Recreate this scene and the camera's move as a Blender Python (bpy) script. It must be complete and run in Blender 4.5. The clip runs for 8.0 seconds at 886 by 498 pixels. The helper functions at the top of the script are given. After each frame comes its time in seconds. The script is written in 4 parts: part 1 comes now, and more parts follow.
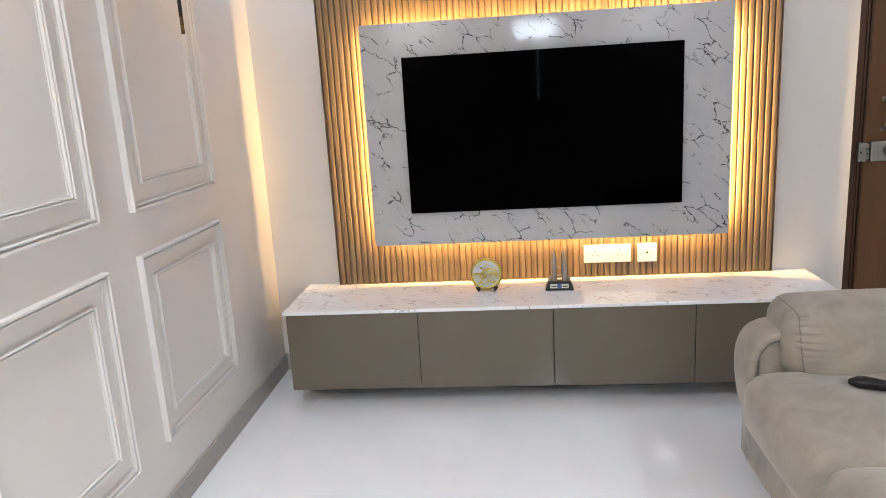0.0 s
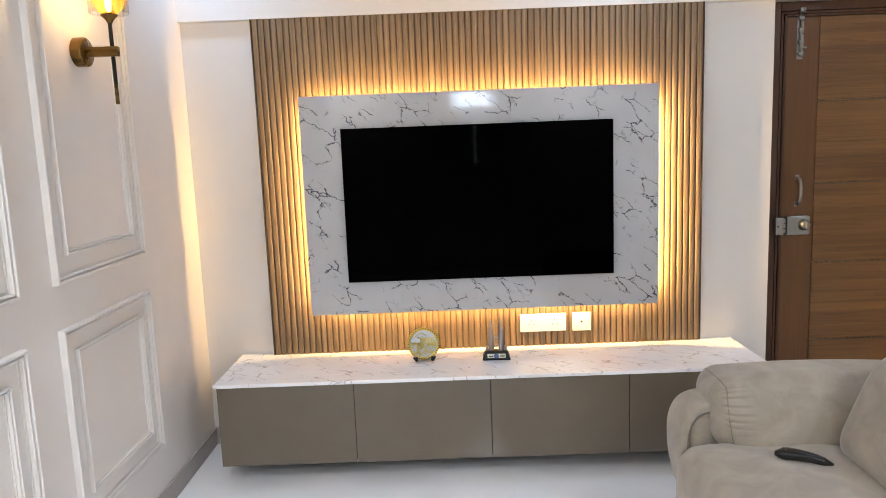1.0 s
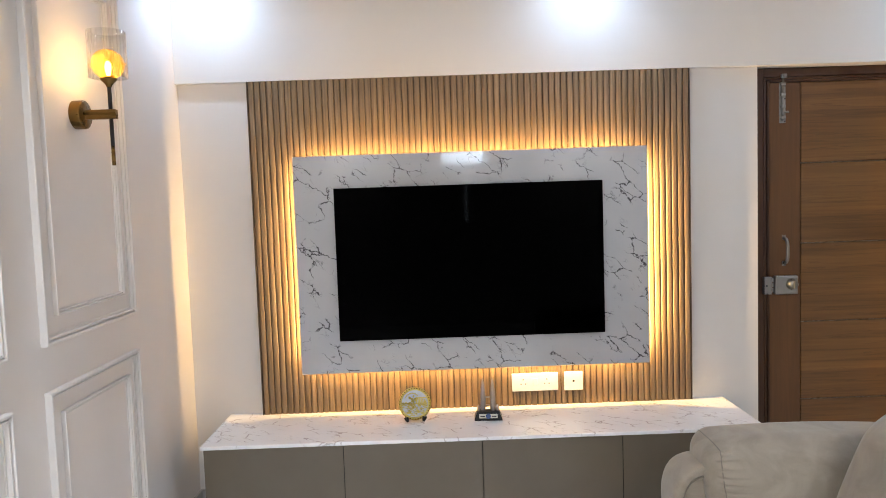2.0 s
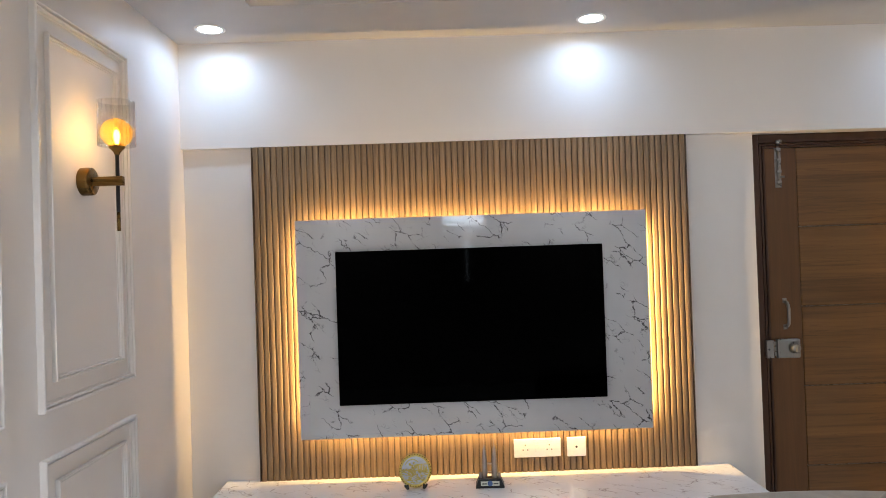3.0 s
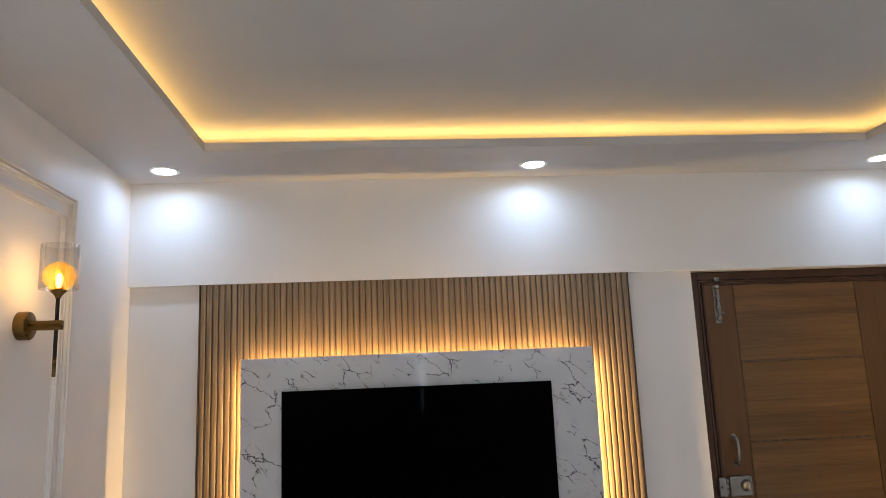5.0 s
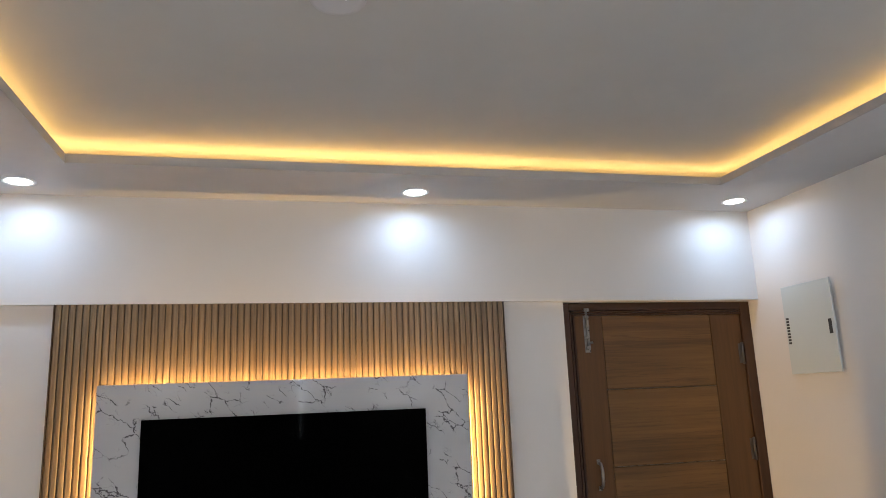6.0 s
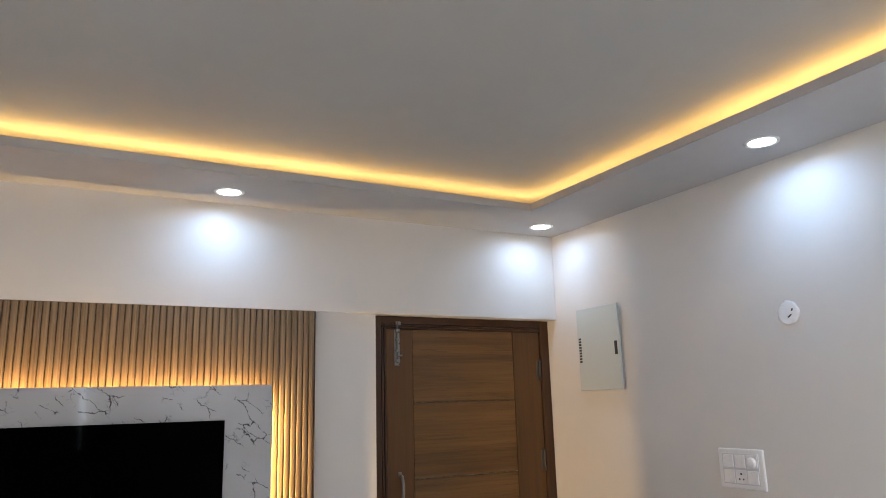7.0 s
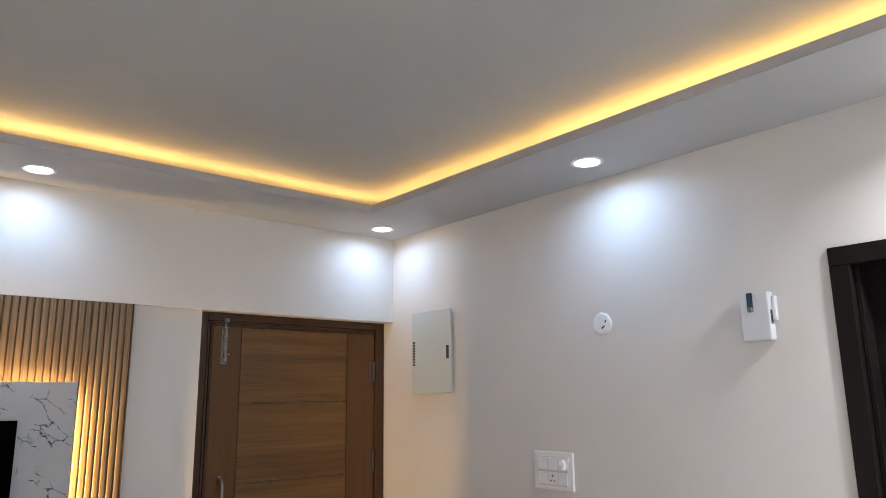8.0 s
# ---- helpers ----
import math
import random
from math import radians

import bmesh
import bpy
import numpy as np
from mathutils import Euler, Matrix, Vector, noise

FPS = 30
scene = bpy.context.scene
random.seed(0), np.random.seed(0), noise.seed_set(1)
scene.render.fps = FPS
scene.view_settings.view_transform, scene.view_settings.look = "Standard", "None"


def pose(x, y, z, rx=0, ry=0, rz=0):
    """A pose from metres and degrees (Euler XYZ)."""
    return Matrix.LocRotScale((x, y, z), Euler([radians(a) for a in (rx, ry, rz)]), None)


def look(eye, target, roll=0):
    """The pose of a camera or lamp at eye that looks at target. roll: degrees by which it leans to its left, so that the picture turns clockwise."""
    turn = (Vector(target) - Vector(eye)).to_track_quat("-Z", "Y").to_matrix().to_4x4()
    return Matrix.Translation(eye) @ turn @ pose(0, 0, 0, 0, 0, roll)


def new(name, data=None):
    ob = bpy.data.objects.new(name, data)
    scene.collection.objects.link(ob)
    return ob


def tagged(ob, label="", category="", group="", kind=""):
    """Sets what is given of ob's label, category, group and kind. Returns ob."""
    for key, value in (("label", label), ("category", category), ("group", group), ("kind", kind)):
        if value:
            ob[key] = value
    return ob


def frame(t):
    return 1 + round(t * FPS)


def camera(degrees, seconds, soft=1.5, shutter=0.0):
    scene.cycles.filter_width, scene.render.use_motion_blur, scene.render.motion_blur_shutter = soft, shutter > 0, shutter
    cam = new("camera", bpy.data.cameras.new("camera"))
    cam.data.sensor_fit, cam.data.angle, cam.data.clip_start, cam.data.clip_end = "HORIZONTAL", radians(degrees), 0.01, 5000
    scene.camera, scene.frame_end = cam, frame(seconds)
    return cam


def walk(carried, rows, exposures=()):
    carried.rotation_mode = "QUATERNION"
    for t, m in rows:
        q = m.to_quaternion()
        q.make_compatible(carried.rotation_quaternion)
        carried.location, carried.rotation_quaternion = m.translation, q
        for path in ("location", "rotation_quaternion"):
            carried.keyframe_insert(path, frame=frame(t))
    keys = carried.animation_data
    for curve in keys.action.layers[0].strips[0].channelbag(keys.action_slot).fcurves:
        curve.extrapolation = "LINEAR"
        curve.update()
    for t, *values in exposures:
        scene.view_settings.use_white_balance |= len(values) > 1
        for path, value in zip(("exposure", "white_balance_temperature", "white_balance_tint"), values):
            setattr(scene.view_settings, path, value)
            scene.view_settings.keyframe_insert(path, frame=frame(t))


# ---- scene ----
cam = camera(64.2, 8.0, soft=0.9)
PATH = [
    (0, (1.21, -3.388, 1.402), (1.016, -1.447, 0.959), -3.4),
    (0.5, (1.222, -3.383, 1.421), (1.146, -1.418, 1.056), -2.7),
    (1, (1.214, -3.385, 1.451), (1.201, -1.406, 1.164), -2.2),
    (1.2, (1.213, -3.387, 1.459), (1.213, -1.404, 1.202), -2.1),
    (2.3, (1.21, -3.398, 1.484), (1.231, -1.4, 1.395), -1.9),
    (2.5, (1.21, -3.4, 1.488), (1.23, -1.4, 1.434), -1.8),
    (3, (1.21, -3.407, 1.503), (1.232, -1.407, 1.529), -1.9),
    (3.5, (1.212, -3.414, 1.53), (1.243, -1.417, 1.648), -2.0),
    (4, (1.22, -3.422, 1.551), (1.271, -1.435, 1.767), -2.0),
    (4.2, (1.227, -3.426, 1.557), (1.288, -1.443, 1.809), -2.1),
    (5.3, (1.27, -3.445, 1.575), (1.482, -1.495, 1.966), -2.4),
    (5.5, (1.281, -3.447, 1.578), (1.548, -1.507, 1.98), -2.4),
    (6, (1.31, -3.444, 1.586), (1.765, -1.541, 2.002), -2.3),
    (6.5, (1.319, -3.437, 1.581), (2.004, -1.607, 2.007), -1.9),
    (7, (1.317, -3.415, 1.602), (2.254, -1.699, 2.025), -1.6),
    (7.5, (1.371, -3.433, 1.596), (2.494, -1.834, 2.024), -1.1),
    (8, (1.407, -3.452, 1.609), (2.677, -1.964, 2.025), -0.8),
]
walk(cam, [(t, look(eye, target, roll)) for t, eye, target, roll in PATH],
     [(0, 0.66), (1.0, 0.73), (2.5, 0.37), (3.5, 0.08), (5.5, 0.02), (8.0, 0.06)])

# ---- light ----
ROOM_W, ROOM_BACK = 3.945, -5.05       # right wall, rear wall
CEIL, UPPER, BEAM = 2.575, 2.695, 2.067  # dropped ceiling, raised ceiling, beam underside
REC = 0.035                             # face of the wall below the beam

world = bpy.data.worlds.new("world")
scene.world = world
world.use_nodes = True
world.node_tree.nodes["Background"].inputs[0].default_value = (0.8, 0.85, 1.0, 1)
world.node_tree.nodes["Background"].inputs[1].default_value = 0.05

COOL = (0.34, 0.59, 1.0)
NEUTRAL = (0.875, 0.92, 1.0)
WARM = (1.0, 0.585, 0.19)
WARM_BOARD = (1.0, 0.63, 0.235)
# place and relative strength of each ceiling downlight
# unseen, added as fill for the side walls: (3.71, -3.19) and (0.25, -2.6)
DOWNLIGHTS = [(0.221, -0.207, 0.9), (1.955, -0.207, 0.95), (3.717, -0.207, 0.9), (3.71, -1.695, 1.35), (3.71, -3.19, 3.3),
              (0.25, -2.6, 2.2), (0.25, -4.75, 4.0), (2.80, -4.55, 4.8)]
DOWN_POWER, SPOT_POWER, COVE_POWER, BOARD_POWER = 5.3, 1.85, 2.5, 12.0


def area_lamp(name, m, power, colour, sx, sy, shape="RECTANGLE", spread=180):
    data = bpy.data.lights.new(name, "AREA")
    data.energy, data.color, data.shape, data.size, data.spread = power, colour, shape, sx, radians(spread)
    if shape == "RECTANGLE":
        data.size_y = sy
    ob = new(name, data)
    ob.matrix_world = m
    return ob


# ---- materials ----
def principled(name, base, rough=0.5, metal=0.0, spec=0.5):
    m = bpy.data.materials.new(name)
    m.use_nodes = True
    b = m.node_tree.nodes["Principled BSDF"]
    b.inputs["Base Color"].default_value = (*base, 1)
    b.inputs["Roughness"].default_value = rough
    b.inputs["Metallic"].default_value = metal
    b.inputs["Specular IOR Level"].default_value = spec
    return m, m.node_tree.nodes, m.node_tree.links, b


def coords(n, l, scale=(1, 1, 1), turn=(0, 0, 0)):
    c, mp = n.new("ShaderNodeTexCoord"), n.new("ShaderNodeMapping")
    l.new(c.outputs["Object"], mp.inputs[0])
    mp.inputs["Scale"].default_value = scale
    mp.inputs["Rotation"].default_value = [radians(a) for a in turn]
    return mp.outputs[0]


def tex(n, l, vec, scale, detail=3, rough=0.5, distort=0.0):
    t = n.new("ShaderNodeTexNoise")
    t.inputs["Scale"].default_value, t.inputs["Detail"].default_value = scale, detail
    t.inputs["Roughness"].default_value, t.inputs["Distortion"].default_value = rough, distort
    l.new(vec, t.inputs["Vector"])
    return t.outputs["Fac"]


def ramp(n, l, fac, stops):
    r = n.new("ShaderNodeValToRGB")
    e = r.color_ramp.elements
    while len(e) < len(stops):
        e.new(0.5)
    for el, (p, c) in zip(e, stops):
        el.position = p
        el.color = (*c, 1) if len(c) == 3 else c
    l.new(fac, r.inputs[0])
    return r.outputs[0]


def grey(v):
    return (v, v, v)


def mix(n, l, fac, a, b, mode="MIX"):
    x = n.new("ShaderNodeMix")
    x.data_type, x.blend_type = "RGBA", mode
    for socket, v in ((x.inputs[0], fac), (x.inputs[6], a), (x.inputs[7], b)):
        if isinstance(v, (int, float)):
            socket.default_value = v
        elif isinstance(v, tuple):
            socket.default_value = (*v, 1)
        else:
            l.new(v, socket)
    return x.outputs[2]


def mul(n, l, a, b, op="MULTIPLY"):
    x = n.new("ShaderNodeMath")
    x.operation = op
    for socket, v in ((x.inputs[0], a), (x.inputs[1], b)):
        if isinstance(v, (int, float)):
            socket.default_value = v
        else:
            l.new(v, socket)
    return x.outputs[0]


def bump(n, l, b, height, strength, distance):
    x = n.new("ShaderNodeBump")
    x.inputs["Strength"].default_value, x.inputs["Distance"].default_value = strength, distance
    l.new(height, x.inputs["Height"])
    l.new(x.outputs[0], b.inputs["Normal"])


def paint(name, base, rough=0.45, vary=0.03, relief=0.10):
    """Wall paint: faint cloudy patches and roller texture."""
    m, n, l, b = principled(name, base, rough)
    v = coords(n, l)
    big = tex(n, l, v, 1.6, 3)
    lo = tuple(c * (1 - vary) for c in base)
    hi = tuple(min(1, c * (1 + vary)) for c in base)
    l.new(ramp(n, l, big, [(0.3, lo), (0.7, hi)]), b.inputs["Base Color"])
    r = tex(n, l, v, 9, 2)
    l.new(ramp(n, l, r, [(0.3, grey(rough - 0.05)), (0.7, grey(rough + 0.08))]), b.inputs["Roughness"])
    bump(n, l, b, tex(n, l, v, 320, 2), relief, 0.0015)
    return m


def plain(name, base, rough=0.4, metal=0.0, spec=0.5, vary=0.06, scale=30):
    m, n, l, b = principled(name, base, rough, metal, spec)
    v = coords(n, l)
    t = tex(n, l, v, scale, 4)
    l.new(ramp(n, l, t, [(0.3, tuple(c * (1 - vary) for c in base)), (0.7, tuple(min(1, c * (1 + vary)) for c in base))]), b.inputs["Base Color"])
    l.new(ramp(n, l, tex(n, l, v, scale * 3, 2), [(0.3, grey(max(0.02, rough - 0.05))), (0.7, grey(rough + 0.05))]), b.inputs["Roughness"])
    return m


def brushed(name, base, rough, stretch):
    """Metal with fine brush lines along one axis."""
    m, n, l, b = principled(name, base, rough, 1.0)
    v = coords(n, l, stretch)
    t = tex(n, l, v, 60, 4)
    l.new(ramp(n, l, t, [(0.3, tuple(c * 0.85 for c in base)), (0.7, base)]), b.inputs["Base Color"])
    l.new(ramp(n, l, t, [(0.3, grey(rough - 0.08)), (0.7, grey(rough + 0.1))]), b.inputs["Roughness"])
    return m


def wood(name, dark, light, stretch, rough=0.4, scale=14, relief=0.15, spec=0.5, streak=0.0):
    """Grain that runs along the axis with the small stretch number."""
    m, n, l, b = principled(name, light, rough, 0, spec)
    info = n.new("ShaderNodeObjectInfo")
    c, mp = n.new("ShaderNodeTexCoord"), n.new("ShaderNodeMapping")
    off = n.new("ShaderNodeCombineXYZ")
    for i in range(3):
        l.new(mul(n, l, info.outputs["Random"], 7.0 + i), off.inputs[i])
    l.new(c.outputs["Object"], mp.inputs[0])
    mp.inputs["Scale"].default_value = stretch
    l.new(off.outputs[0], mp.inputs["Location"])
    v = mp.outputs[0]
    fine = tex(n, l, v, scale, 6, 0.65, 0.6)
    wide = tex(n, l, v, scale * 0.22, 3, 0.5, 1.0)
    col = mix(n, l, 0.5, ramp(n, l, fine, [(0.32, dark), (0.68, light)]), ramp(n, l, wide, [(0.35, dark), (0.65, light)]))
    if streak:
        lines = ramp(n, l, tex(n, l, v, scale * 0.9, 5, 0.6, 1.6), [(0.56, grey(0)), (0.61, grey(1)), (0.66, grey(0))])
        col = mix(n, l, mul(n, l, lines, streak), col, tuple(c * 0.45 for c in dark))
    shade = n.new("ShaderNodeHueSaturation")
    l.new(mul(n, l, mul(n, l, info.outputs["Random"], 0.16), 0.92, "ADD"), shade.inputs["Value"])
    l.new(col, shade.inputs["Color"])
    l.new(shade.outputs[0], b.inputs["Base Color"])
    l.new(ramp(n, l, fine, [(0.3, grey(rough - 0.06)), (0.7, grey(rough + 0.08))]), b.inputs["Roughness"])
    bump(n, l, b, fine, relief, 0.0012)
    return m


def marble(name, base, veins, scale, rough, flat_axis, amount=1.0):
    """White stone with broken dark veins that run from upper left to lower right."""
    m, n, l, b = principled(name, base, rough)
    turn = (0, -36, 0) if flat_axis == "y" else (0, 0, 32)
    v = coords(n, l, (1, 1, 1), turn)
    warp = n.new("ShaderNodeTexNoise")
    warp.inputs["Scale"].default_value, warp.inputs["Detail"].default_value = 20 * scale, 6
    l.new(v, warp.inputs["Vector"])
    bent = n.new("ShaderNodeVectorMath")
    bent.operation = "MULTIPLY_ADD"
    l.new(warp.outputs["Color"], bent.inputs[0])
    bent.inputs[1].default_value = (0.055 / scale,) * 3
    l.new(v, bent.inputs[2])
    st = n.new("ShaderNodeMapping")
    st.inputs["Scale"].default_value = (0.55, 1.0, 1.35) if flat_axis == "y" else (0.55, 1.35, 1.0)
    l.new(bent.outputs[0], st.inputs[0])
    cell = n.new("ShaderNodeTexVoronoi")
    cell.feature = "DISTANCE_TO_EDGE"
    cell.inputs["Scale"].default_value = 8.5 * scale
    l.new(st.outputs[0], cell.inputs["Vector"])
    line = ramp(n, l, cell.outputs["Distance"], [(0.0, grey(1)), (0.019, grey(0.85)), (0.034, grey(0))])
    hair_cell = n.new("ShaderNodeTexVoronoi")
    hair_cell.feature = "DISTANCE_TO_EDGE"
    hair_cell.inputs["Scale"].default_value = 21 * scale
    l.new(st.outputs[0], hair_cell.inputs["Vector"])
    hair = ramp(n, l, hair_cell.outputs["Distance"], [(0.0, grey(0.8)), (0.03, grey(0.25)), (0.06, grey(0))])
    gate = ramp(n, l, tex(n, l, v, 7.5 * scale, 2), [(0.475, grey(0)), (0.555, grey(1))])
    gate2 = ramp(n, l, tex(n, l, v, 11 * scale, 3), [(0.50, grey(0)), (0.62, grey(1))])
    broken = ramp(n, l, tex(n, l, v, 60 * scale, 2), [(0.34, grey(0.15)), (0.50, grey(1))])
    fac = mul(n, l, mul(n, l, mul(n, l, line, gate), broken), amount)
    fac2 = mul(n, l, mul(n, l, mul(n, l, hair, gate2), gate), 0.75 * amount)
    cloud = ramp(n, l, tex(n, l, v, 4 * scale, 4), [(0.3, tuple(c * 0.92 for c in base)), (0.7, base)])
    col = mix(n, l, mul(n, l, fac, fac2, "MAXIMUM"), cloud, veins)
    l.new(col, b.inputs["Base Color"])
    bump(n, l, b, tex(n, l, v, 42, 2), 0.22, 0.001)
    return m


def fabric(name, base):
    m, n, l, b = principled(name, base, 0.85, 0, 0.25)
    v = coords(n, l)
    nap = tex(n, l, v, 8.0, 4, 0.6, 0.8)
    fine = tex(n, l, v, 420, 2)
    lo, hi = tuple(c * 0.76 for c in base), tuple(min(1, c * 1.22) for c in base)
    col = mix(n, l, 0.25, ramp(n, l, nap, [(0.3, lo), (0.7, hi)]), ramp(n, l, fine, [(0.3, lo), (0.7, hi)]))
    l.new(col, b.inputs["Base Color"])
    b.inputs["Sheen Weight"].default_value = 0.35
    b.inputs["Sheen Roughness"].default_value = 0.5
    soft = tex(n, l, v, 9, 3)
    bump(n, l, b, mul(n, l, soft, mul(n, l, fine, 0.06), "ADD"), 0.35, 0.006)
    return m


def glow(name, colour, strength):
    m = bpy.data.materials.new(name)
    m.use_nodes = True
    b = m.node_tree.nodes["Principled BSDF"]
    b.inputs["Base Color"].default_value = (*colour, 1)
    b.inputs["Emission Color"].default_value = (*colour, 1)
    b.inputs["Emission Strength"].default_value = strength
    return m


def glass(name, colour, rough=0.02, ior=1.45):
    m, n, l, b = principled(name, colour, rough)
    b.inputs["Transmission Weight"].default_value = 1.0
    b.inputs["IOR"].default_value = ior
    return m


def floor_tile():
    """Polished white vitrified tile, faint clouding and dulled patches."""
    m, n, l, b = principled("polished_tile", (0.74, 0.76, 0.79), 0.1)
    v = coords(n, l)
    l.new(ramp(n, l, tex(n, l, v, 3.2, 4), [(0.3, (0.83, 0.835, 0.845)), (0.7, (0.89, 0.895, 0.905))]), b.inputs["Base Color"])
    l.new(ramp(n, l, tex(n, l, v, 5, 5), [(0.35, grey(0.02)), (0.75, grey(0.07))]), b.inputs["Roughness"])
    bump(n, l, b, tex(n, l, v, 14, 2), 0.05, 0.002)
    return m


M_WALL = paint("cream_wall_paint", (0.72, 0.685, 0.643), 0.5)
M_LEFT = paint("panelled_wall_paint", (0.735, 0.695, 0.66), 0.48, 0.02, 0.05)
M_MOULD = paint("moulding_paint", (0.69, 0.66, 0.63), 0.42, 0.01, 0.0)
# white paint greyed: the raised ceiling's dim light is put into its colour
M_CEIL_DIM = paint("dim_ceiling_paint", (0.405, 0.40, 0.38), 0.7)
# same white greyed less, so the border's stronger light is in its colour
M_BORDER_DIM = paint("dim_border_paint", (0.455, 0.45, 0.45), 0.6)
M_SKIRT = plain("grey_skirting_tile", (0.37, 0.34, 0.315), 0.45)
M_TILE = floor_tile()
M_GROUT = plain("grout", (0.78, 0.785, 0.80), 0.4)
M_SLAT = wood("fluted_oak", (0.098, 0.062, 0.034), (0.290, 0.200, 0.115), (1, 1, 0.012), 0.45, 380, 0.25)
M_GROOVE = wood("groove_oak", (0.05, 0.03, 0.016), (0.08, 0.05, 0.028), (1, 1, 0.03), 0.55, 90, 0.15)
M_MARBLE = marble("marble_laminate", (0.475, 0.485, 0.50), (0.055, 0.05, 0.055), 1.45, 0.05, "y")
M_TOP = marble("marble_worktop", (0.89, 0.90, 0.92), (0.26, 0.21, 0.21), 1.5, 0.11, "z", 0.6)
M_CAB = plain("taupe_gloss_laminate", (0.145, 0.120, 0.088), 0.06, 0, 0.4, 0.03, 8)
M_CARCASS = plain("dark_carcass", (0.05, 0.04, 0.03), 0.6)
M_DOORV = wood("teak_vertical", (0.084, 0.037, 0.012), (0.142, 0.064, 0.021), (1, 1, 0.05), 0.36, 34, 0.15, 0.3)
M_DOORH = wood("teak_horizontal", (0.090, 0.039, 0.010), (0.200, 0.094, 0.026), (0.09, 1, 2.5), 0.34, 20, 0.15, 0.4, 0.35)
M_FRAME = wood("dark_door_frame", (0.046, 0.019, 0.008), (0.078, 0.033, 0.014), (1, 1, 0.05), 0.38, 34, 0.15, 0.3)
M_WENGE = wood("wenge_door", (0.006, 0.0045, 0.004), (0.014, 0.010, 0.009), (1, 1, 0.05), 0.6, 30, 0.15, 0.12)
M_STEEL = brushed("brushed_steel", (0.30, 0.285, 0.26), 0.32, (1, 1, 0.05))
M_INLAY = plain("dull_metal_inlay", (0.22, 0.17, 0.12), 0.28, 1.0)
M_DULL = brushed("dull_steel", (0.16, 0.14, 0.12), 0.4, (1, 1, 0.05))
M_BRASS = brushed("brushed_brass", (0.18, 0.11, 0.035), 0.28, (0.05, 1, 1))
M_BLACK = plain("black_plastic", (0.010, 0.010, 0.011), 0.4, 0, 0.3)
M_SCREEN = plain("tv_screen", (0.0002, 0.0002, 0.0002), 0.02, 0, 0.010, 0.0)
M_WHITE = plain("white_plastic", (0.86, 0.85, 0.84), 0.3, 0, 0.5, 0.02)
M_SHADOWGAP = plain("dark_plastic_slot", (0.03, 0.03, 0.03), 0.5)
M_PANELBOX = paint("pale_grey_enamel", (0.58, 0.62, 0.60), 0.38, 0.01, 0.0)
M_CHIME = paint("off_white_plastic", (0.66, 0.665, 0.69), 0.35, 0.01, 0.0)
M_FABRIC = fabric("taupe_suede", (0.312, 0.270, 0.216))
M_SEAM = fabric("taupe_suede_seam", (0.20, 0.172, 0.137))
M_GOLD = brushed("gold_plate", (0.50, 0.41, 0.12), 0.36, (1, 1, 1))
M_SILVER = brushed("silver_plate", (0.50, 0.50, 0.42), 0.4, (1, 1, 1))
M_PALEGOLD = brushed("pale_gold_plate", (0.42, 0.45, 0.46), 0.4, (1, 1, 1))
M_PEWTER = brushed("pewter", (0.36, 0.34, 0.33), 0.38, (1, 1, 0.1))
M_BLUE = plain("blue_enamel", (0.03, 0.07, 0.2), 0.3)
M_TEAL = plain("dark_teal_gloss", (0.012, 0.05, 0.075), 0.15)
M_DOWN = glow("downlight_diffuser", (0.90, 0.96, 1.0), 28.0)
M_LED = glow("warm_led", (1.0, 0.62, 0.2), 3.0)
M_BULB = glow("bulb_filament", (1.0, 0.78, 0.38), 45.0)
def lit_glass(name, colour, clear, rough=0.03, gloss=0.45):
    """Thin blown glass: mostly clear, partly scattering, with a surface gloss."""
    m = bpy.data.materials.new(name)
    m.use_nodes = True
    n, l = m.node_tree.nodes, m.node_tree.links
    out = n["Material Output"]
    n.remove(n["Principled BSDF"])
    see, soft, shine, fres = n.new("ShaderNodeBsdfTransparent"), n.new("ShaderNodeBsdfTranslucent"), n.new("ShaderNodeBsdfGlossy"), n.new("ShaderNodeLayerWeight")
    see.inputs[0].default_value = (*colour, 1)
    soft.inputs[0].default_value = (*colour, 1)
    shine.inputs["Roughness"].default_value = rough
    fres.inputs[0].default_value = 0.5
    edge = mul(n, l, mul(n, l, mul(n, l, fres.outputs["Facing"], 3.0, "POWER"), gloss), 0.03, "ADD")
    a, b = n.new("ShaderNodeMixShader"), n.new("ShaderNodeMixShader")
    cloud = tex(n, l, coords(n, l), 26, 3)
    l.new(ramp(n, l, cloud, [(0.3, grey(1 - clear - 0.06)), (0.7, grey(1 - clear + 0.06))]), a.inputs[0])
    l.new(see.outputs[0], a.inputs[1])
    l.new(soft.outputs[0], a.inputs[2])
    l.new(edge, b.inputs[0])
    l.new(a.outputs[0], b.inputs[1])
    l.new(shine.outputs[0], b.inputs[2])
    l.new(b.outputs[0], out.inputs[0])
    return m


M_AMBER = lit_glass("amber_glass", (1.0, 0.73, 0.25), 0.945)
M_CLEAR = lit_glass("smoked_ribbed_glass", (0.95, 0.945, 0.94), 1.06, 0.03, 0.9)


# ---- mesh helpers ----
def finish(bm, name, material, smooth=False):
    me = bpy.data.meshes.new(name)
    bmesh.ops.recalc_face_normals(bm, faces=bm.faces)
    bm.to_mesh(me)
    bm.free()
    for m in (material if isinstance(material, (list, tuple)) else [material]):
        me.materials.append(m)
    if smooth:
        for p in me.polygons:
            p.use_smooth = True
    return me


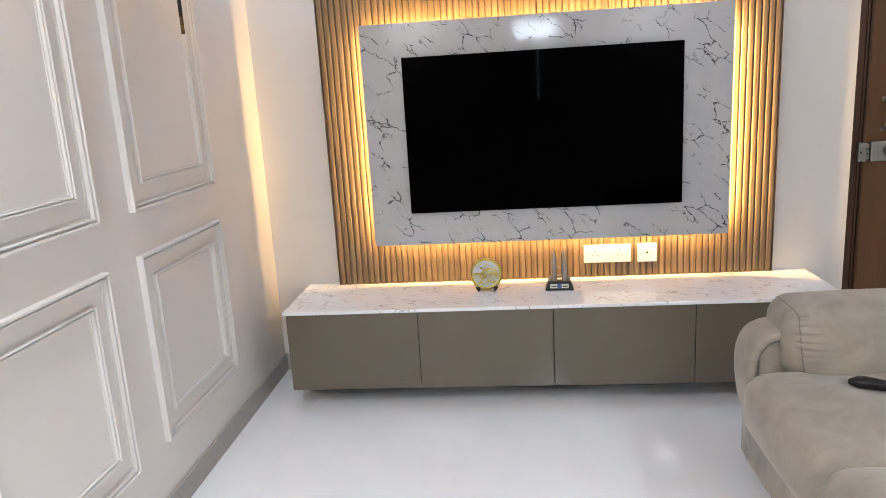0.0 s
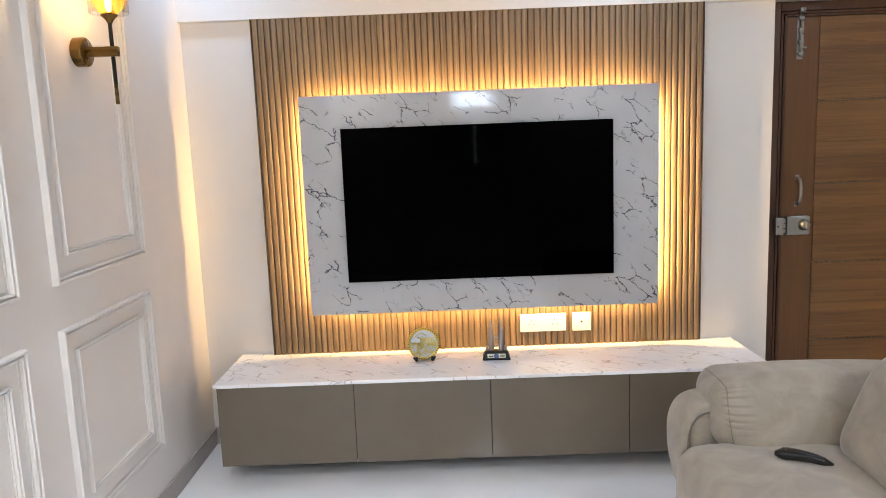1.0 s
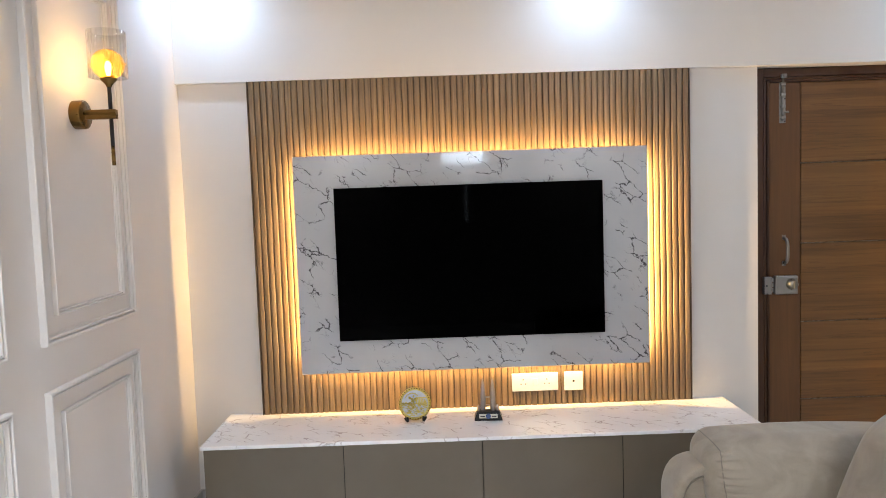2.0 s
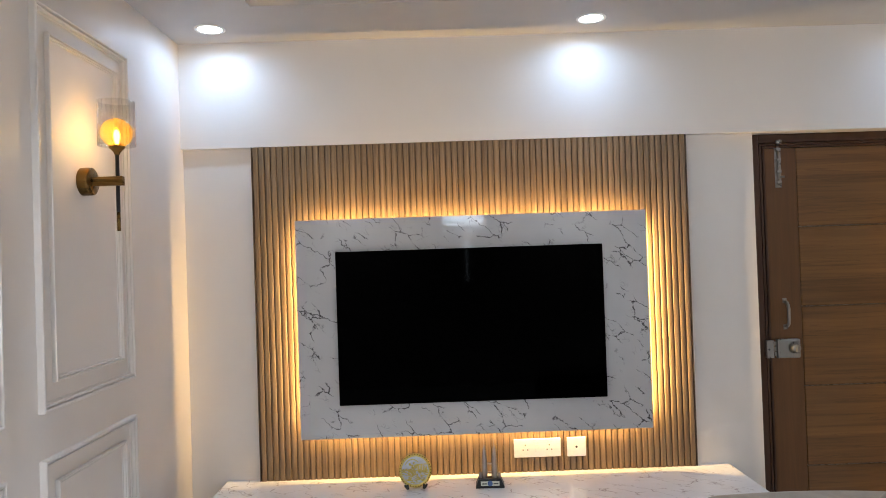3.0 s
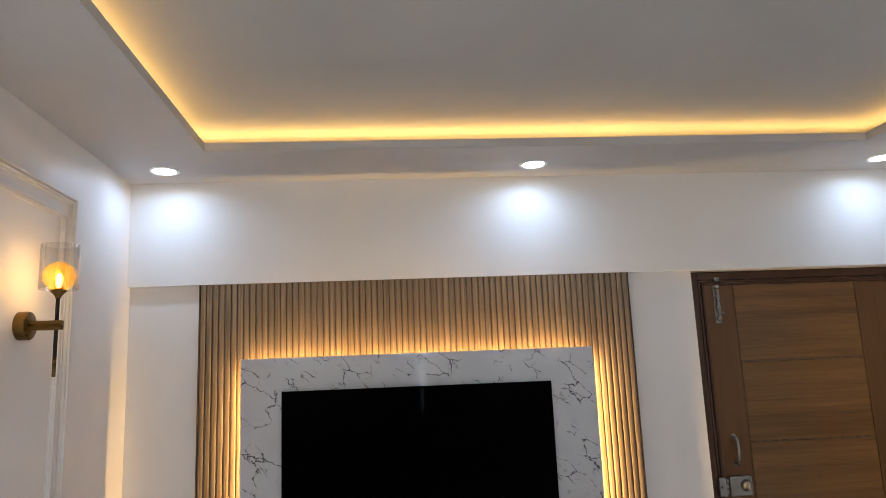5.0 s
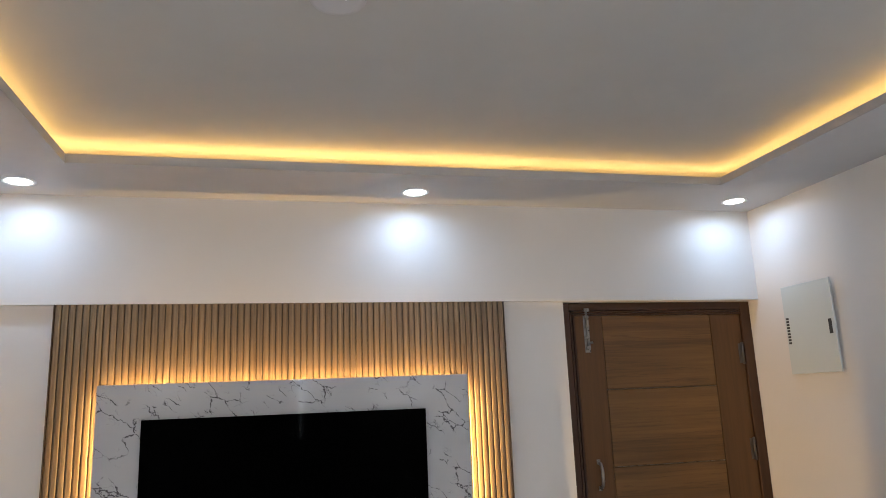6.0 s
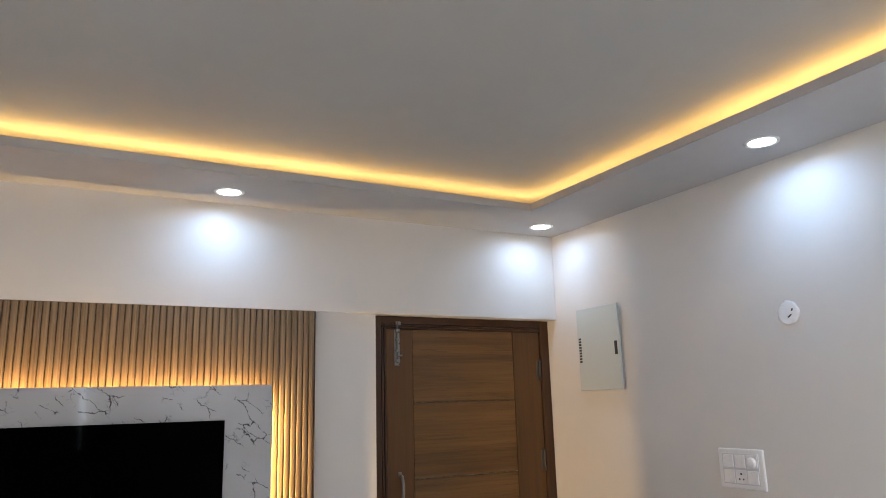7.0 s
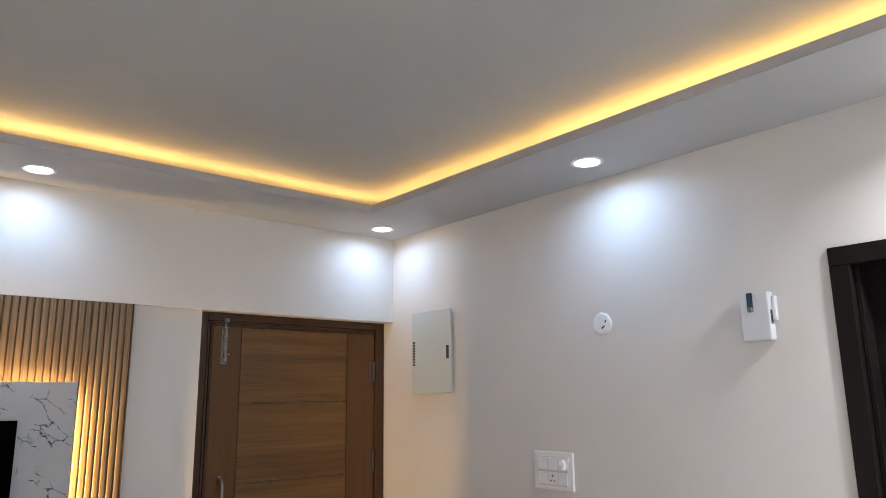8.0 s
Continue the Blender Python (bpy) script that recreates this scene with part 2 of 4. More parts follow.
def part(name, bm, material, parent=None, label="", smooth=False):
    ob = new(name, finish(bm, name, material, smooth))
    if parent:
        ob.parent = parent
    if label:
        tagged(ob, label)
    return ob


def piece(name, mesh, parent, m=None):
    ob = new(name, mesh)
    ob.parent = parent
    if m is not None:
        ob.matrix_basis = m
    return ob


def thing(name, label, category, group="", kind=""):
    ob = new(name)
    ob.empty_display_size = 0.05
    return tagged(ob, label, category, group, kind)


def box(x0, x1, y0, y1, z0, z1, bevel=0.0, segments=2, bm=None):
    bm = bm or bmesh.new()
    r = bmesh.ops.create_cube(bm, size=1)
    for v in r["verts"]:
        v.co = Vector(((x0 + x1) / 2 + v.co.x * (x1 - x0), (y0 + y1) / 2 + v.co.y * (y1 - y0), (z0 + z1) / 2 + v.co.z * (z1 - z0)))
    if bevel:
        es = {e for v in r["verts"] for e in v.link_edges}
        bmesh.ops.bevel(bm, geom=list(es), offset=bevel, segments=segments, affect="EDGES", profile=0.5)
    return bm


def lathe(profile, steps=40, m=Matrix(), bm=None):
    """Turns (radius, height) pairs round z and closes the ends on the axis."""
    bm = bm or bmesh.new()
    rings = []
    for r, z in profile:
        if r < 1e-6:
            rings.append([bm.verts.new(m @ Vector((0, 0, z)))])
        else:
            rings.append([bm.verts.new(m @ Vector((r * math.cos(a), r * math.sin(a), z))) for a in (2 * math.pi * i / steps for i in range(steps))])
    for a, b in zip(rings, rings[1:]):
        for i in range(steps):
            j = (i + 1) % steps
            if len(a) == 1 and len(b) > 1:
                bm.faces.new((a[0], b[j], b[i]))
            elif len(b) == 1 and len(a) > 1:
                bm.faces.new((a[i], a[j], b[0]))
            elif len(a) > 1:
                bm.faces.new((a[i], a[j], b[j], b[i]))
    return bm


def tube(points, radius, steps=12, bm=None):
    """A round bar along a line of points."""
    bm = bm or bmesh.new()
    pts = [Vector(p) for p in points]
    rings = []
    side = None
    for i, p in enumerate(pts):
        way = (pts[min(i + 1, len(pts) - 1)] - pts[max(i - 1, 0)]).normalized()
        if side is None:
            side = way.orthogonal().normalized()
        side = (side - way * side.dot(way)).normalized()
        other = way.cross(side)
        rings.append([bm.verts.new(p + radius * (math.cos(a) * side + math.sin(a) * other)) for a in (2 * math.pi * k / steps for k in range(steps))])
    for a, b in zip(rings, rings[1:]):
        for k in range(steps):
            j = (k + 1) % steps
            bm.faces.new((a[k], a[j], b[j], b[k]))
    bm.faces.new(rings[0][::-1])
    bm.faces.new(rings[-1])
    return bm


# ---- the room's shell ----
def setting(name, bm, material, label, category, smooth=False):
    return tagged(part(name, bm, material, None, "", smooth), label, category, "", "structure")


OUT = 0.16
setting("wall_north", box(-OUT, 2.782, REC, 0.24, -0.02, BEAM - 0.0005), M_WALL, "cream painted wall set back below a beam", "wall")
setting("beam", box(-OUT, ROOM_W + OUT, 0.0, 0.24, BEAM, UPPER), M_WALL, "cream painted beam over the television wall and door", "beam")
setting("wall_west", box(-OUT, 0.0, ROOM_BACK - OUT, REC - 0.0005, -0.02, UPPER), M_LEFT, "pale pinkish cream wall with applied mouldings", "wall")
right = bmesh.new()
RD0, RD1, RDH = -3.42, -2.505, 2.095    # doorway in the right wall
box(ROOM_W, ROOM_W + OUT, RD1, 0.24, -0.02, BEAM - 0.0005, bm=right)
box(ROOM_W, ROOM_W + OUT, RD1, -0.0005, BEAM - 0.0005, UPPER, bm=right)
box(ROOM_W, ROOM_W + OUT, RD0, RD1, RDH, UPPER, bm=right)
box(ROOM_W, ROOM_W + OUT, ROOM_BACK - OUT, RD0, -0.02, UPPER, bm=right)
setting("wall_east", right, M_WALL, "cream painted wall with a dark doorway", "wall")
south = bmesh.new()
# unseen opening and slit, guessed to give the reflections in board and screen
VX0, VX1, VZ0, VZ1, GX0, GX1, GZ = 1.32, 1.82, 1.88, 2.10, 1.565, 1.592, 1.22
for x0, x1, z0, z1 in ((-OUT, VX0, -0.02, UPPER), (VX1, ROOM_W + OUT, -0.02, UPPER), (VX0, VX1, VZ1, UPPER), (VX0, GX0, -0.02, VZ0), (GX1, VX1, -0.02, VZ0), (GX0, GX1, -0.02, GZ)):
    box(x0, x1, ROOM_BACK - OUT, ROOM_BACK, z0, z1, bm=south)
setting("wall_south", south, M_WALL, "cream painted rear wall with an added high bright window", "wall")

# dropped border of the ceiling with a low lip, and the raised ceiling above it
CX0, CX1, CY0, CY1 = 0.472, 3.456, -4.25, -0.478
LIP = 2.613
ring = bmesh.new()
T = 0.012
box(0, ROOM_W, CY1 + T, 0, CEIL, CEIL + 0.014, bm=ring)
box(0, ROOM_W, ROOM_BACK, CY0 - T, CEIL, CEIL + 0.014, bm=ring)
box(0, CX0 - T, CY0 - T, CY1 + T, CEIL, CEIL + 0.014, bm=ring)
box(CX1 + T, ROOM_W, CY0 - T, CY1 + T, CEIL, CEIL + 0.014, bm=ring)
box(CX0 - T, CX1 + T, CY1, CY1 + T, CEIL, LIP, bm=ring)
box(CX0 - T, CX1 + T, CY0 - T, CY0, CEIL, LIP, bm=ring)
box(CX0 - T, CX0, CY0, CY1, CEIL, LIP, bm=ring)
box(CX1, CX1 + T, CY0, CY1, CEIL, LIP, bm=ring)
setting("ceiling_border", ring, M_BORDER_DIM, "white dropped ceiling border with a lit cove lip, greyed for dim light", "ceiling")
setting("ceiling", box(-OUT, ROOM_W + OUT, ROOM_BACK - OUT, 0.24, UPPER + 0.0005, UPPER + 0.1), M_CEIL_DIM, "plain white raised ceiling inside the cove, greyed for its dim light", "ceiling")

# skirting
setting("baseboard_west", box(0.0, 0.012, ROOM_BACK + 0.012, REC - 0.012, 0.0, 0.088, 0.002), M_SKIRT, "grey tile skirting along the panelled wall", "skirting")
setting("baseboard_north", box(0.0, 2.780, REC - 0.012, REC, 0.0, 0.088, 0.002), M_SKIRT, "grey tile skirting behind the television unit", "skirting")
setting("baseboard_east", box(ROOM_W - 0.012, ROOM_W, RD1 + 0.08, -0.01, 0.0, 0.088, 0.002), M_SKIRT, "grey tile skirting along the cream wall", "skirting")

floor = setting("floor", box(-OUT, ROOM_W + OUT, ROOM_BACK - OUT, 0.24, -0.06, -0.0005), M_GROUT, "polished white tiled floor with fine joints", "floor")


# ---- wall mouldings ----
def moulding_frame(y0, y1, z0, z1, width, depth, bm):
    """A mitred, stepped picture-frame moulding on the wall x = 0."""
    prof = [(0.0, 0.0), (0.01, 0.82), (0.08, 0.97), (0.20, 1.0), (0.33, 0.95), (0.37, 0.80), (0.38, 0.34), (0.50, 0.32), (0.51, 0.66), (0.57, 0.75), (0.68, 0.74), (0.73, 0.62), (0.74, 0.18), (0.97, 0.14), (1.0, 0.0)]
    loops = []
    for sy, sz in ((0, 0), (1, 0), (1, 1), (0, 1)):
        row = []
        for u, d in prof:
            w = u * width
            row.append(bm.verts.new(((d * depth), (y1 - w) if sy else (y0 + w), (z1 - w) if sz else (z0 + w))))
        loops.append(row)
    for i in range(4):
        a, b = loops[i], loops[(i + 1) % 4]
        for k in range(len(prof) - 1):
            bm.faces.new((a[k], b[k], b[k + 1], a[k + 1]))
    return bm


def wall_panel(y0, y1, z0, z1, label):
    t = thing("wall_moulding", label, "wall moulding", "mouldings on the panelled wall")
    part("outer_frame", moulding_frame(y0, y1, z0, z1, 0.030, 0.022, bmesh.new()), M_MOULD, t)
    part("inner_frame", moulding_frame(y0 + 0.083, y1 - 0.083, z0 + 0.083, z1 - 0.080, 0.020, 0.016, bmesh.new()), M_MOULD, t)
    return t


for y0, y1 in ((-1.263, -0.612), (-2.106, -1.455)):
    wall_panel(y0, y1, 1.072, 2.338, "tall off-white double picture-frame moulding on the wall")
    wall_panel(y0, y1, 0.272, 0.930, "low off-white double picture-frame moulding above the skirting")


# ---- ceiling lights ----
def downlight(x, y):
    t = thing("downlight", "round recessed cool-white ceiling downlight, switched on", "downlight", "ceiling downlights")
    t.location = (x, y, CEIL)
    part("trim_ring", lathe([(0.050, 0.004), (0.052, -0.003), (0.062, -0.005), (0.068, -0.002), (0.069, 0.004)], 40), M_WHITE, t, "", True)
    part("diffuser", lathe([(0, -0.0015), (0.051, -0.0015), (0.051, 0.003)], 40), M_DOWN, t, "glowing white diffuser")
    return t


for x, y, k in DOWNLIGHTS:
    downlight(x, y)
    if y > -2:
        area_lamp("downlight_lamp", pose(x, y, CEIL - 0.007), SPOT_POWER * k, COOL, 0.095, 0, "DISK", 162)
    else:
        # lamps out of view are made far stronger than the near ones as fill
        area_lamp("downlight_lamp", pose(x, y, CEIL - 0.007), DOWN_POWER * k, NEUTRAL, 0.095, 0, "DISK", 140)

# light strips in the cove, laid on the border behind the lip
COVE_IN = 0.13
EX0, EX1, EY0, EY1 = CX0 - COVE_IN, CX1 + COVE_IN, CY0 - COVE_IN, CY1 + COVE_IN
cove_runs = [(EX0, 2.54, EY1, 1.0), (2.56, EX1, EY1, 0.8), (EX0, EX1, EY0, 1.0)]
for x0, x1, y, k in cove_runs:
    s = thing("led_strip", "warm yellow light strip lying in the ceiling cove", "light strip", "cove light strips")
    part("strip", box(x0, x1, y - 0.006, y + 0.006, CEIL + 0.0142, CEIL + 0.0172), M_LED, s)
    area_lamp("cove_lamp", pose((x0 + x1) / 2, y, CEIL + 0.020, 180), COVE_POWER * k * (x1 - x0), WARM, x1 - x0, 0.012)
for x, y0, y1, k in ((EX0, EY0 + 0.01, EY1 - 0.01, 1.0), (EX1, -1.55, EY1 - 0.01, 0.7), (EX1, EY0 + 0.01, -1.57, 0.95)):
    s = thing("led_strip", "warm yellow light strip lying in the ceiling cove", "light strip", "cove light strips")
    part("strip", box(x - 0.006, x + 0.006, y0, y1, CEIL + 0.0142, CEIL + 0.0172), M_LED, s)
    area_lamp("cove_lamp", pose(x, (y0 + y1) / 2, CEIL + 0.020, 180), COVE_POWER * k * (y1 - y0), WARM, 0.012, y1 - y0)

cap = thing("ceiling_cap", "round white ceiling cover plate with a raised rim", "ceiling plate")
cap.location = (1.466, -1.662, UPPER)
# white plate in the greyed border paint, its dimness put into the colour
part("plate", lathe([(0, -0.016), (0.055, -0.016), (0.062, -0.020), (0.074, -0.020), (0.078, -0.015), (0.078, 0.0005)], 48), M_BORDER_DIM, cap, "", True)
for dx in (-0.02, 0.02):
    part("screw", lathe([(0, -0.0195), (0.004, -0.0195), (0.005, -0.016)], 12, Matrix.Translation((dx, -0.01, 0))), M_WHITE, cap)


# ---- television wall ----
SX0, SX1, SZ0, SZ1 = 0.342, 2.438, 0.4615, 2.0665
panel = thing("fluted_panel", "oak-coloured vertical fluted wall panel behind the television", "wall panel")
part("backing", box(SX0, SX1, 0.014, REC, SZ0, SZ1), M_GROOVE, panel, "dark groove backing")
part("edge_trim", box(SX0 - 0.004, SX0 - 0.0005, -0.006, REC, SZ0, SZ1), M_GROOVE, panel, "thin dark edge strip")
part("edge_trim", box(SX1 + 0.0005, SX1 + 0.004, -0.001, REC, SZ0, SZ1), M_GROOVE, panel)

BX0, BX1, BZ0, BZ1 = 0.548, 2.216, 0.667, 1.703
board = thing("marble_board", "glossy grey-white marble-look board floating on warm backlight", "wall panel")
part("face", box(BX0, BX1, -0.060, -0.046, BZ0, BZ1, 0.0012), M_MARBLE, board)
INS, TALL = 0.050, 0.082
part("batten_frame", box(BX0 + INS, BX1 - INS, -0.0455, -0.0005, BZ0 + TALL, BZ1 - TALL), M_CARCASS, board, "dark batten box behind the board")
LT = -0.0408


def aimed(x, y, z, ax, ay, az):
    """A lamp at a place, its light thrown along (ax, ay, az)."""
    return Matrix.Translation((x, y, z)) @ Vector((ax, ay, az)).to_track_quat("-Z", "Y").to_matrix().to_4x4()


# the lamps lean without any slanted batten, set to throw most of their light at the panel
for sgn, x, LY, tilt, k in ((-1, BX0 + INS, -0.0372, 57, 0.60), (1, BX1 - INS, -0.0325, 36, 1.05)):
    part("light_strip", box(x + min(sgn * 0.0005, sgn * 0.004), x + max(sgn * 0.0005, sgn * 0.004), LY - 0.004, LY + 0.004, BZ0 + TALL, BZ1 - TALL), M_LED, board, "warm yellow light strip")
    lean = radians(tilt)
    area_lamp("board_lamp", aimed(x + sgn * 0.0075, LY, (BZ0 + BZ1) / 2, sgn * math.cos(lean), math.sin(lean), 0), BOARD_POWER * k, WARM_BOARD, 0.006, BZ1 - BZ0 - 2 * TALL)
for sgn, z, k in ((-1, BZ0 + TALL, 1.45), (1, BZ1 - TALL, 1.7)):
    part("light_strip", box(BX0 + INS, BX1 - INS, LT - 0.004, LT + 0.004, z + min(sgn * 0.0005, sgn * 0.004), z + max(sgn * 0.0005, sgn * 0.004)), M_LED, board, "warm yellow light strip")
    lean = radians(72)
    area_lamp("board_lamp", aimed((BX0 + BX1) / 2, LT, z + sgn * 0.0075, 0, math.sin(lean), sgn * math.cos(lean)), BOARD_POWER * k, WARM_BOARD, BX1 - BX0 - 2 * INS, 0.006)

tv = thing("television", "large black flat-screen television, switched off, on the marble board", "television")
TX0, TX1, TZ0, TZ1 = 0.739, 1.998, 0.827, 1.548
part("casing", box(TX0, TX1, -0.088, -0.0602, TZ0, TZ1, 0.003), M_SCREEN, tv)
part("screen", box(TX0 + 0.004, TX1 - 0.004, -0.0895, -0.0881, TZ0 + 0.012, TZ1 - 0.004), M_SCREEN, tv, "glossy black screen")


def wall_plate(name, label, x0, x1, z0, z1):
    t = thing(name, label, "socket")
    return t, part("plate", box(x0, x1, -0.0105, -0.0005, z0, z1, 0.003, 3), M_WHITE, t)


sock, sock_plate = wall_plate("socket_plate", "white double power socket plate with a central switch", 1.556, 1.781, 0.534, 0.622)
for cx in (1.556 + 0.055, 1.781 - 0.055):
    for dx, dz, w, h in ((0, 0.014, 0.0026, 0.0034), (-0.011, -0.008, 0.0026, 0.0026), (0.011, -0.008, 0.0026, 0.0026)):
        part("pin_hole", box(cx + dx - w, cx + dx + w, -0.0112, -0.010, 0.578 + dz - h, 0.578 + dz + h), M_SHADOWGAP, sock_plate)
part("switch", box(1.657, 1.681, -0.0135, -0.010, 0.560, 0.596, 0.0015), M_WHITE, sock)
aer, aer_plate = wall_plate("aerial_plate", "small white wall plate with one aerial socket", 1.812, 1.902, 0.531, 0.623)
part("aerial_socket", lathe([(0.0, -0.012), (0.004, -0.012), (0.006, -0.010)], 16, Matrix.Translation((1.857, 0, 0.577)) @ Matrix.Rotation(radians(-90), 4, "X")), M_SHADOWGAP, aer_plate)

# ---- television unit ----
unit = thing("television_unit", "taupe gloss wall-hung television unit with four flap doors", "cabinet")
UX = (0.180, 0.781, 1.379, 1.985, 2.588)
UY, UZ0, UZ1 = -0.424, 0.082, 0.445
part("carcass", box(UX[0] + 0.002, UX[-1] - 0.002, UY + 0.020, REC - 0.013, UZ0 + 0.004, UZ1), M_CARCASS, unit, "dark carcass of the unit")
part("side_panel", box(UX[0], UX[0] + 0.0018, UY + 0.019, REC - 0.013, UZ0, UZ1), M_CAB, unit)
part("side_panel", box(UX[-1] - 0.0018, UX[-1], UY + 0.019, REC - 0.013, UZ0, UZ1), M_CAB, unit)
for a, b in zip(UX, UX[1:]):
    part("door", box(a + 0.0015, b - 0.0015, UY, UY + 0.018, UZ0, UZ1 - 0.003, 0.0012), M_CAB, unit)
top = thing("worktop", "white marble worktop with fine grey veins on the television unit", "worktop")
part("slab", box(0.174, 2.600, -0.4345, REC, UZ1 + 0.0005, 0.461, 0.001), M_TOP, top)
part("front_edge", box(0.172, 2.602, -0.438, -0.4347, UZ1 + 0.0012, 0.4605, 0.001), M_TOP, top, "polished front edge")
for x0, x1 in ((0.172, 0.1738), (2.6002, 2.602)):
    part("side_edge", box(x0, x1, -0.4345, REC, UZ1 + 0.0012, 0.4605), M_TOP, top)


# ---- ornaments on the worktop ----
WT = 0.4612
medal = thing("award_plate", "round gold and silver relief plate on a dark stand", "ornament")
medal.matrix_basis = pose(1.087, -0.20, WT, -12, 0, 4)
facing = Matrix.Translation((0, 0, 0.084)) @ Matrix.Rotation(radians(90), 4, "X")
part("rim", lathe([(0, -0.004), (0.072, -0.004), (0.075, 0.001), (0.073, 0.006), (0.066, 0.007), (0.062, 0.003), (0, 0.003)], 56, facing), M_GOLD, medal, "gold beaded rim", True)
part("face", lathe([(0, 0.0045), (0.030, 0.0045), (0.061, 0.0035), (0.061, 0.003)], 48, facing), M_PALEGOLD, medal, "pale silver-gold relief face")
beads = bmesh.new()
for i in range(36):
    a = 2 * math.pi * i / 36
    bmesh.ops.create_icosphere(beads, subdivisions=1, radius=0.0032, matrix=facing @ Matrix.Translation((0.0695 * math.cos(a), 0.0695 * math.sin(a), 0.006)))
part("beading", beads, M_BRASS, medal, "dark gold beads round the rim")
random.seed(4)
relief = bmesh.new()


def lump(u, v, w, h, turn, high=0.004):
    bmesh.ops.create_icosphere(relief, subdivisions=1, radius=1, matrix=facing @ Matrix.Translation((u, v, 0.0045)) @ Matrix.Rotation(turn, 4, "Z") @ Matrix.Diagonal((w, h, high, 1)))


for i in range(150):
    a, r = random.uniform(-3.3, 0.15), 0.057 * math.sqrt(random.random())
    w = random.uniform(0.003, 0.009)
    lump(r * math.cos(a), r * math.sin(a), w, w * 0.4, random.uniform(-0.6, 0.6), random.uniform(0.002, 0.004))
for i in range(26):                                       # the tall group in the middle
    lump(random.gauss(-0.006, 0.010), random.uniform(-0.020, 0.034), random.uniform(0.004, 0.008), random.uniform(0.003, 0.005), random.uniform(0.8, 2.2), 0.006)
for i in range(9):                                        # the arched band over it
    a = radians(150 - i * 13)
    lump(-0.012 + 0.034 * math.cos(a), 0.014 + 0.034 * math.sin(a), 0.006, 0.0026, a + 1.57)
for i in range(7):                                        # the colonnade
    x = 0.006 + i * 0.0072
    box(x, x + 0.0044, -0.0095, -0.004, 0.084, 0.112 - abs(i - 2) * 0.003, bm=relief)
box(0.004, 0.056, -0.0098, -0.004, 0.108, 0.112, bm=relief)
part("relief", relief, M_GOLD, medal, "gold raised figures")
for sx in (-1, 1):
    foot = bmesh.new()
    tube([(sx * 0.036, -0.028, 0.006), (sx * 0.037, -0.022, 0.022), (sx * 0.037, -0.006, 0.012), (sx * 0.037, 0.012, 0.010), (sx * 0.037, 0.030, 0.03), (sx * 0.037, 0.040, 0.008)], 0.0055, 8, foot)
    tube([(sx * 0.036, -0.030, 0.006), (sx * 0.05, -0.022, 0.024)], 0.005, 8, foot)
    part("stand_foot", foot, M_BLACK, medal, "dark wooden stand foot", True)
part("stand_bar", tube([(-0.037, 0.022, 0.018), (0.037, 0.022, 0.018)], 0.004, 8), M_BLACK, medal)

twin = thing("tower_trophy", "pewter twin-tower souvenir on a black plinth", "ornament")
twin.matrix_basis = pose(1.424, -0.185, WT, 0, 0, -3)
plinth = bmesh.new()
base = [(-0.064, -0.034), (0.064, -0.034), (0.064, 0.034), (-0.064, 0.034)]
low = [plinth.verts.new((x, y, 0)) for x, y in base]
mid = [plinth.verts.new((x, y, 0.007)) for x, y in base]
high = [plinth.verts.new((x * 0.80, y * 0.75, 0.038)) for x, y in base]
plinth.faces.new(low[::-1])
plinth.faces.new(high)
for a, b in ((low, mid), (mid, high)):
    for i in range(4):
        plinth.faces.new((a[i], a[(i + 1) % 4], b[(i + 1) % 4], b[i]))
part("plinth", plinth, M_BLACK, twin, "black gloss plinth")
plate = bmesh.new()
box(-0.042, 0.042, -0.0012, 0.0012, -0.0095, 0.0095, 0.001, bm=plate)
pl = part("name_plate", plate, M_SILVER, twin, "small silver plate")
pl.matrix_basis = pose(0, -0.0325, 0.021, -15)
for k, (x, w) in enumerate(((-0.026, 0.011), (0.026, 0.011))):
    part("lettering_bar", box(x - w, x + w, -0.0019, -0.0013, -0.0035, 0.0015), M_SHADOWGAP, pl)
part("seal", lathe([(0, 0.0022), (0.010, 0.0022), (0.012, 0.001)], 24, Matrix.Rotation(radians(90), 4, "X")), M_BLUE, pl, "round blue seal")
for sx in (-1, 1):
    tower = bmesh.new()
    prof = [(0.0118, 0.0), (0.0128, 0.030), (0.0126, 0.060), (0.0120, 0.062), (0.0114, 0.084), (0.0106, 0.086), (0.0096, 0.104), (0.0086, 0.106), (0.0070, 0.122), (0.0052, 0.134), (0.0032, 0.146), (0.0014, 0.152), (0.0008, 0.172), (0, 0.173)]
    lathe([(0, 0)] + prof, 16, Matrix.Translation((sx * 0.0225, 0.002, 0.038)), tower)
    part("tower", tower, M_PEWTER, twin)
    part("annex", lathe([(0, 0), (0.0075, 0), (0.0075, 0.022), (0.004, 0.026), (0, 0.027)], 12, Matrix.Translation((sx * 0.043, 0, 0.038))), M_PEWTER, twin)
part("skybridge", box(-0.0125, 0.0125, -0.002, 0.006, 0.098, 0.104), M_PEWTER, twin)
part("skybridge", box(-0.0125, 0.0125, -0.002, 0.006, 0.062, 0.066), M_PEWTER, twin)

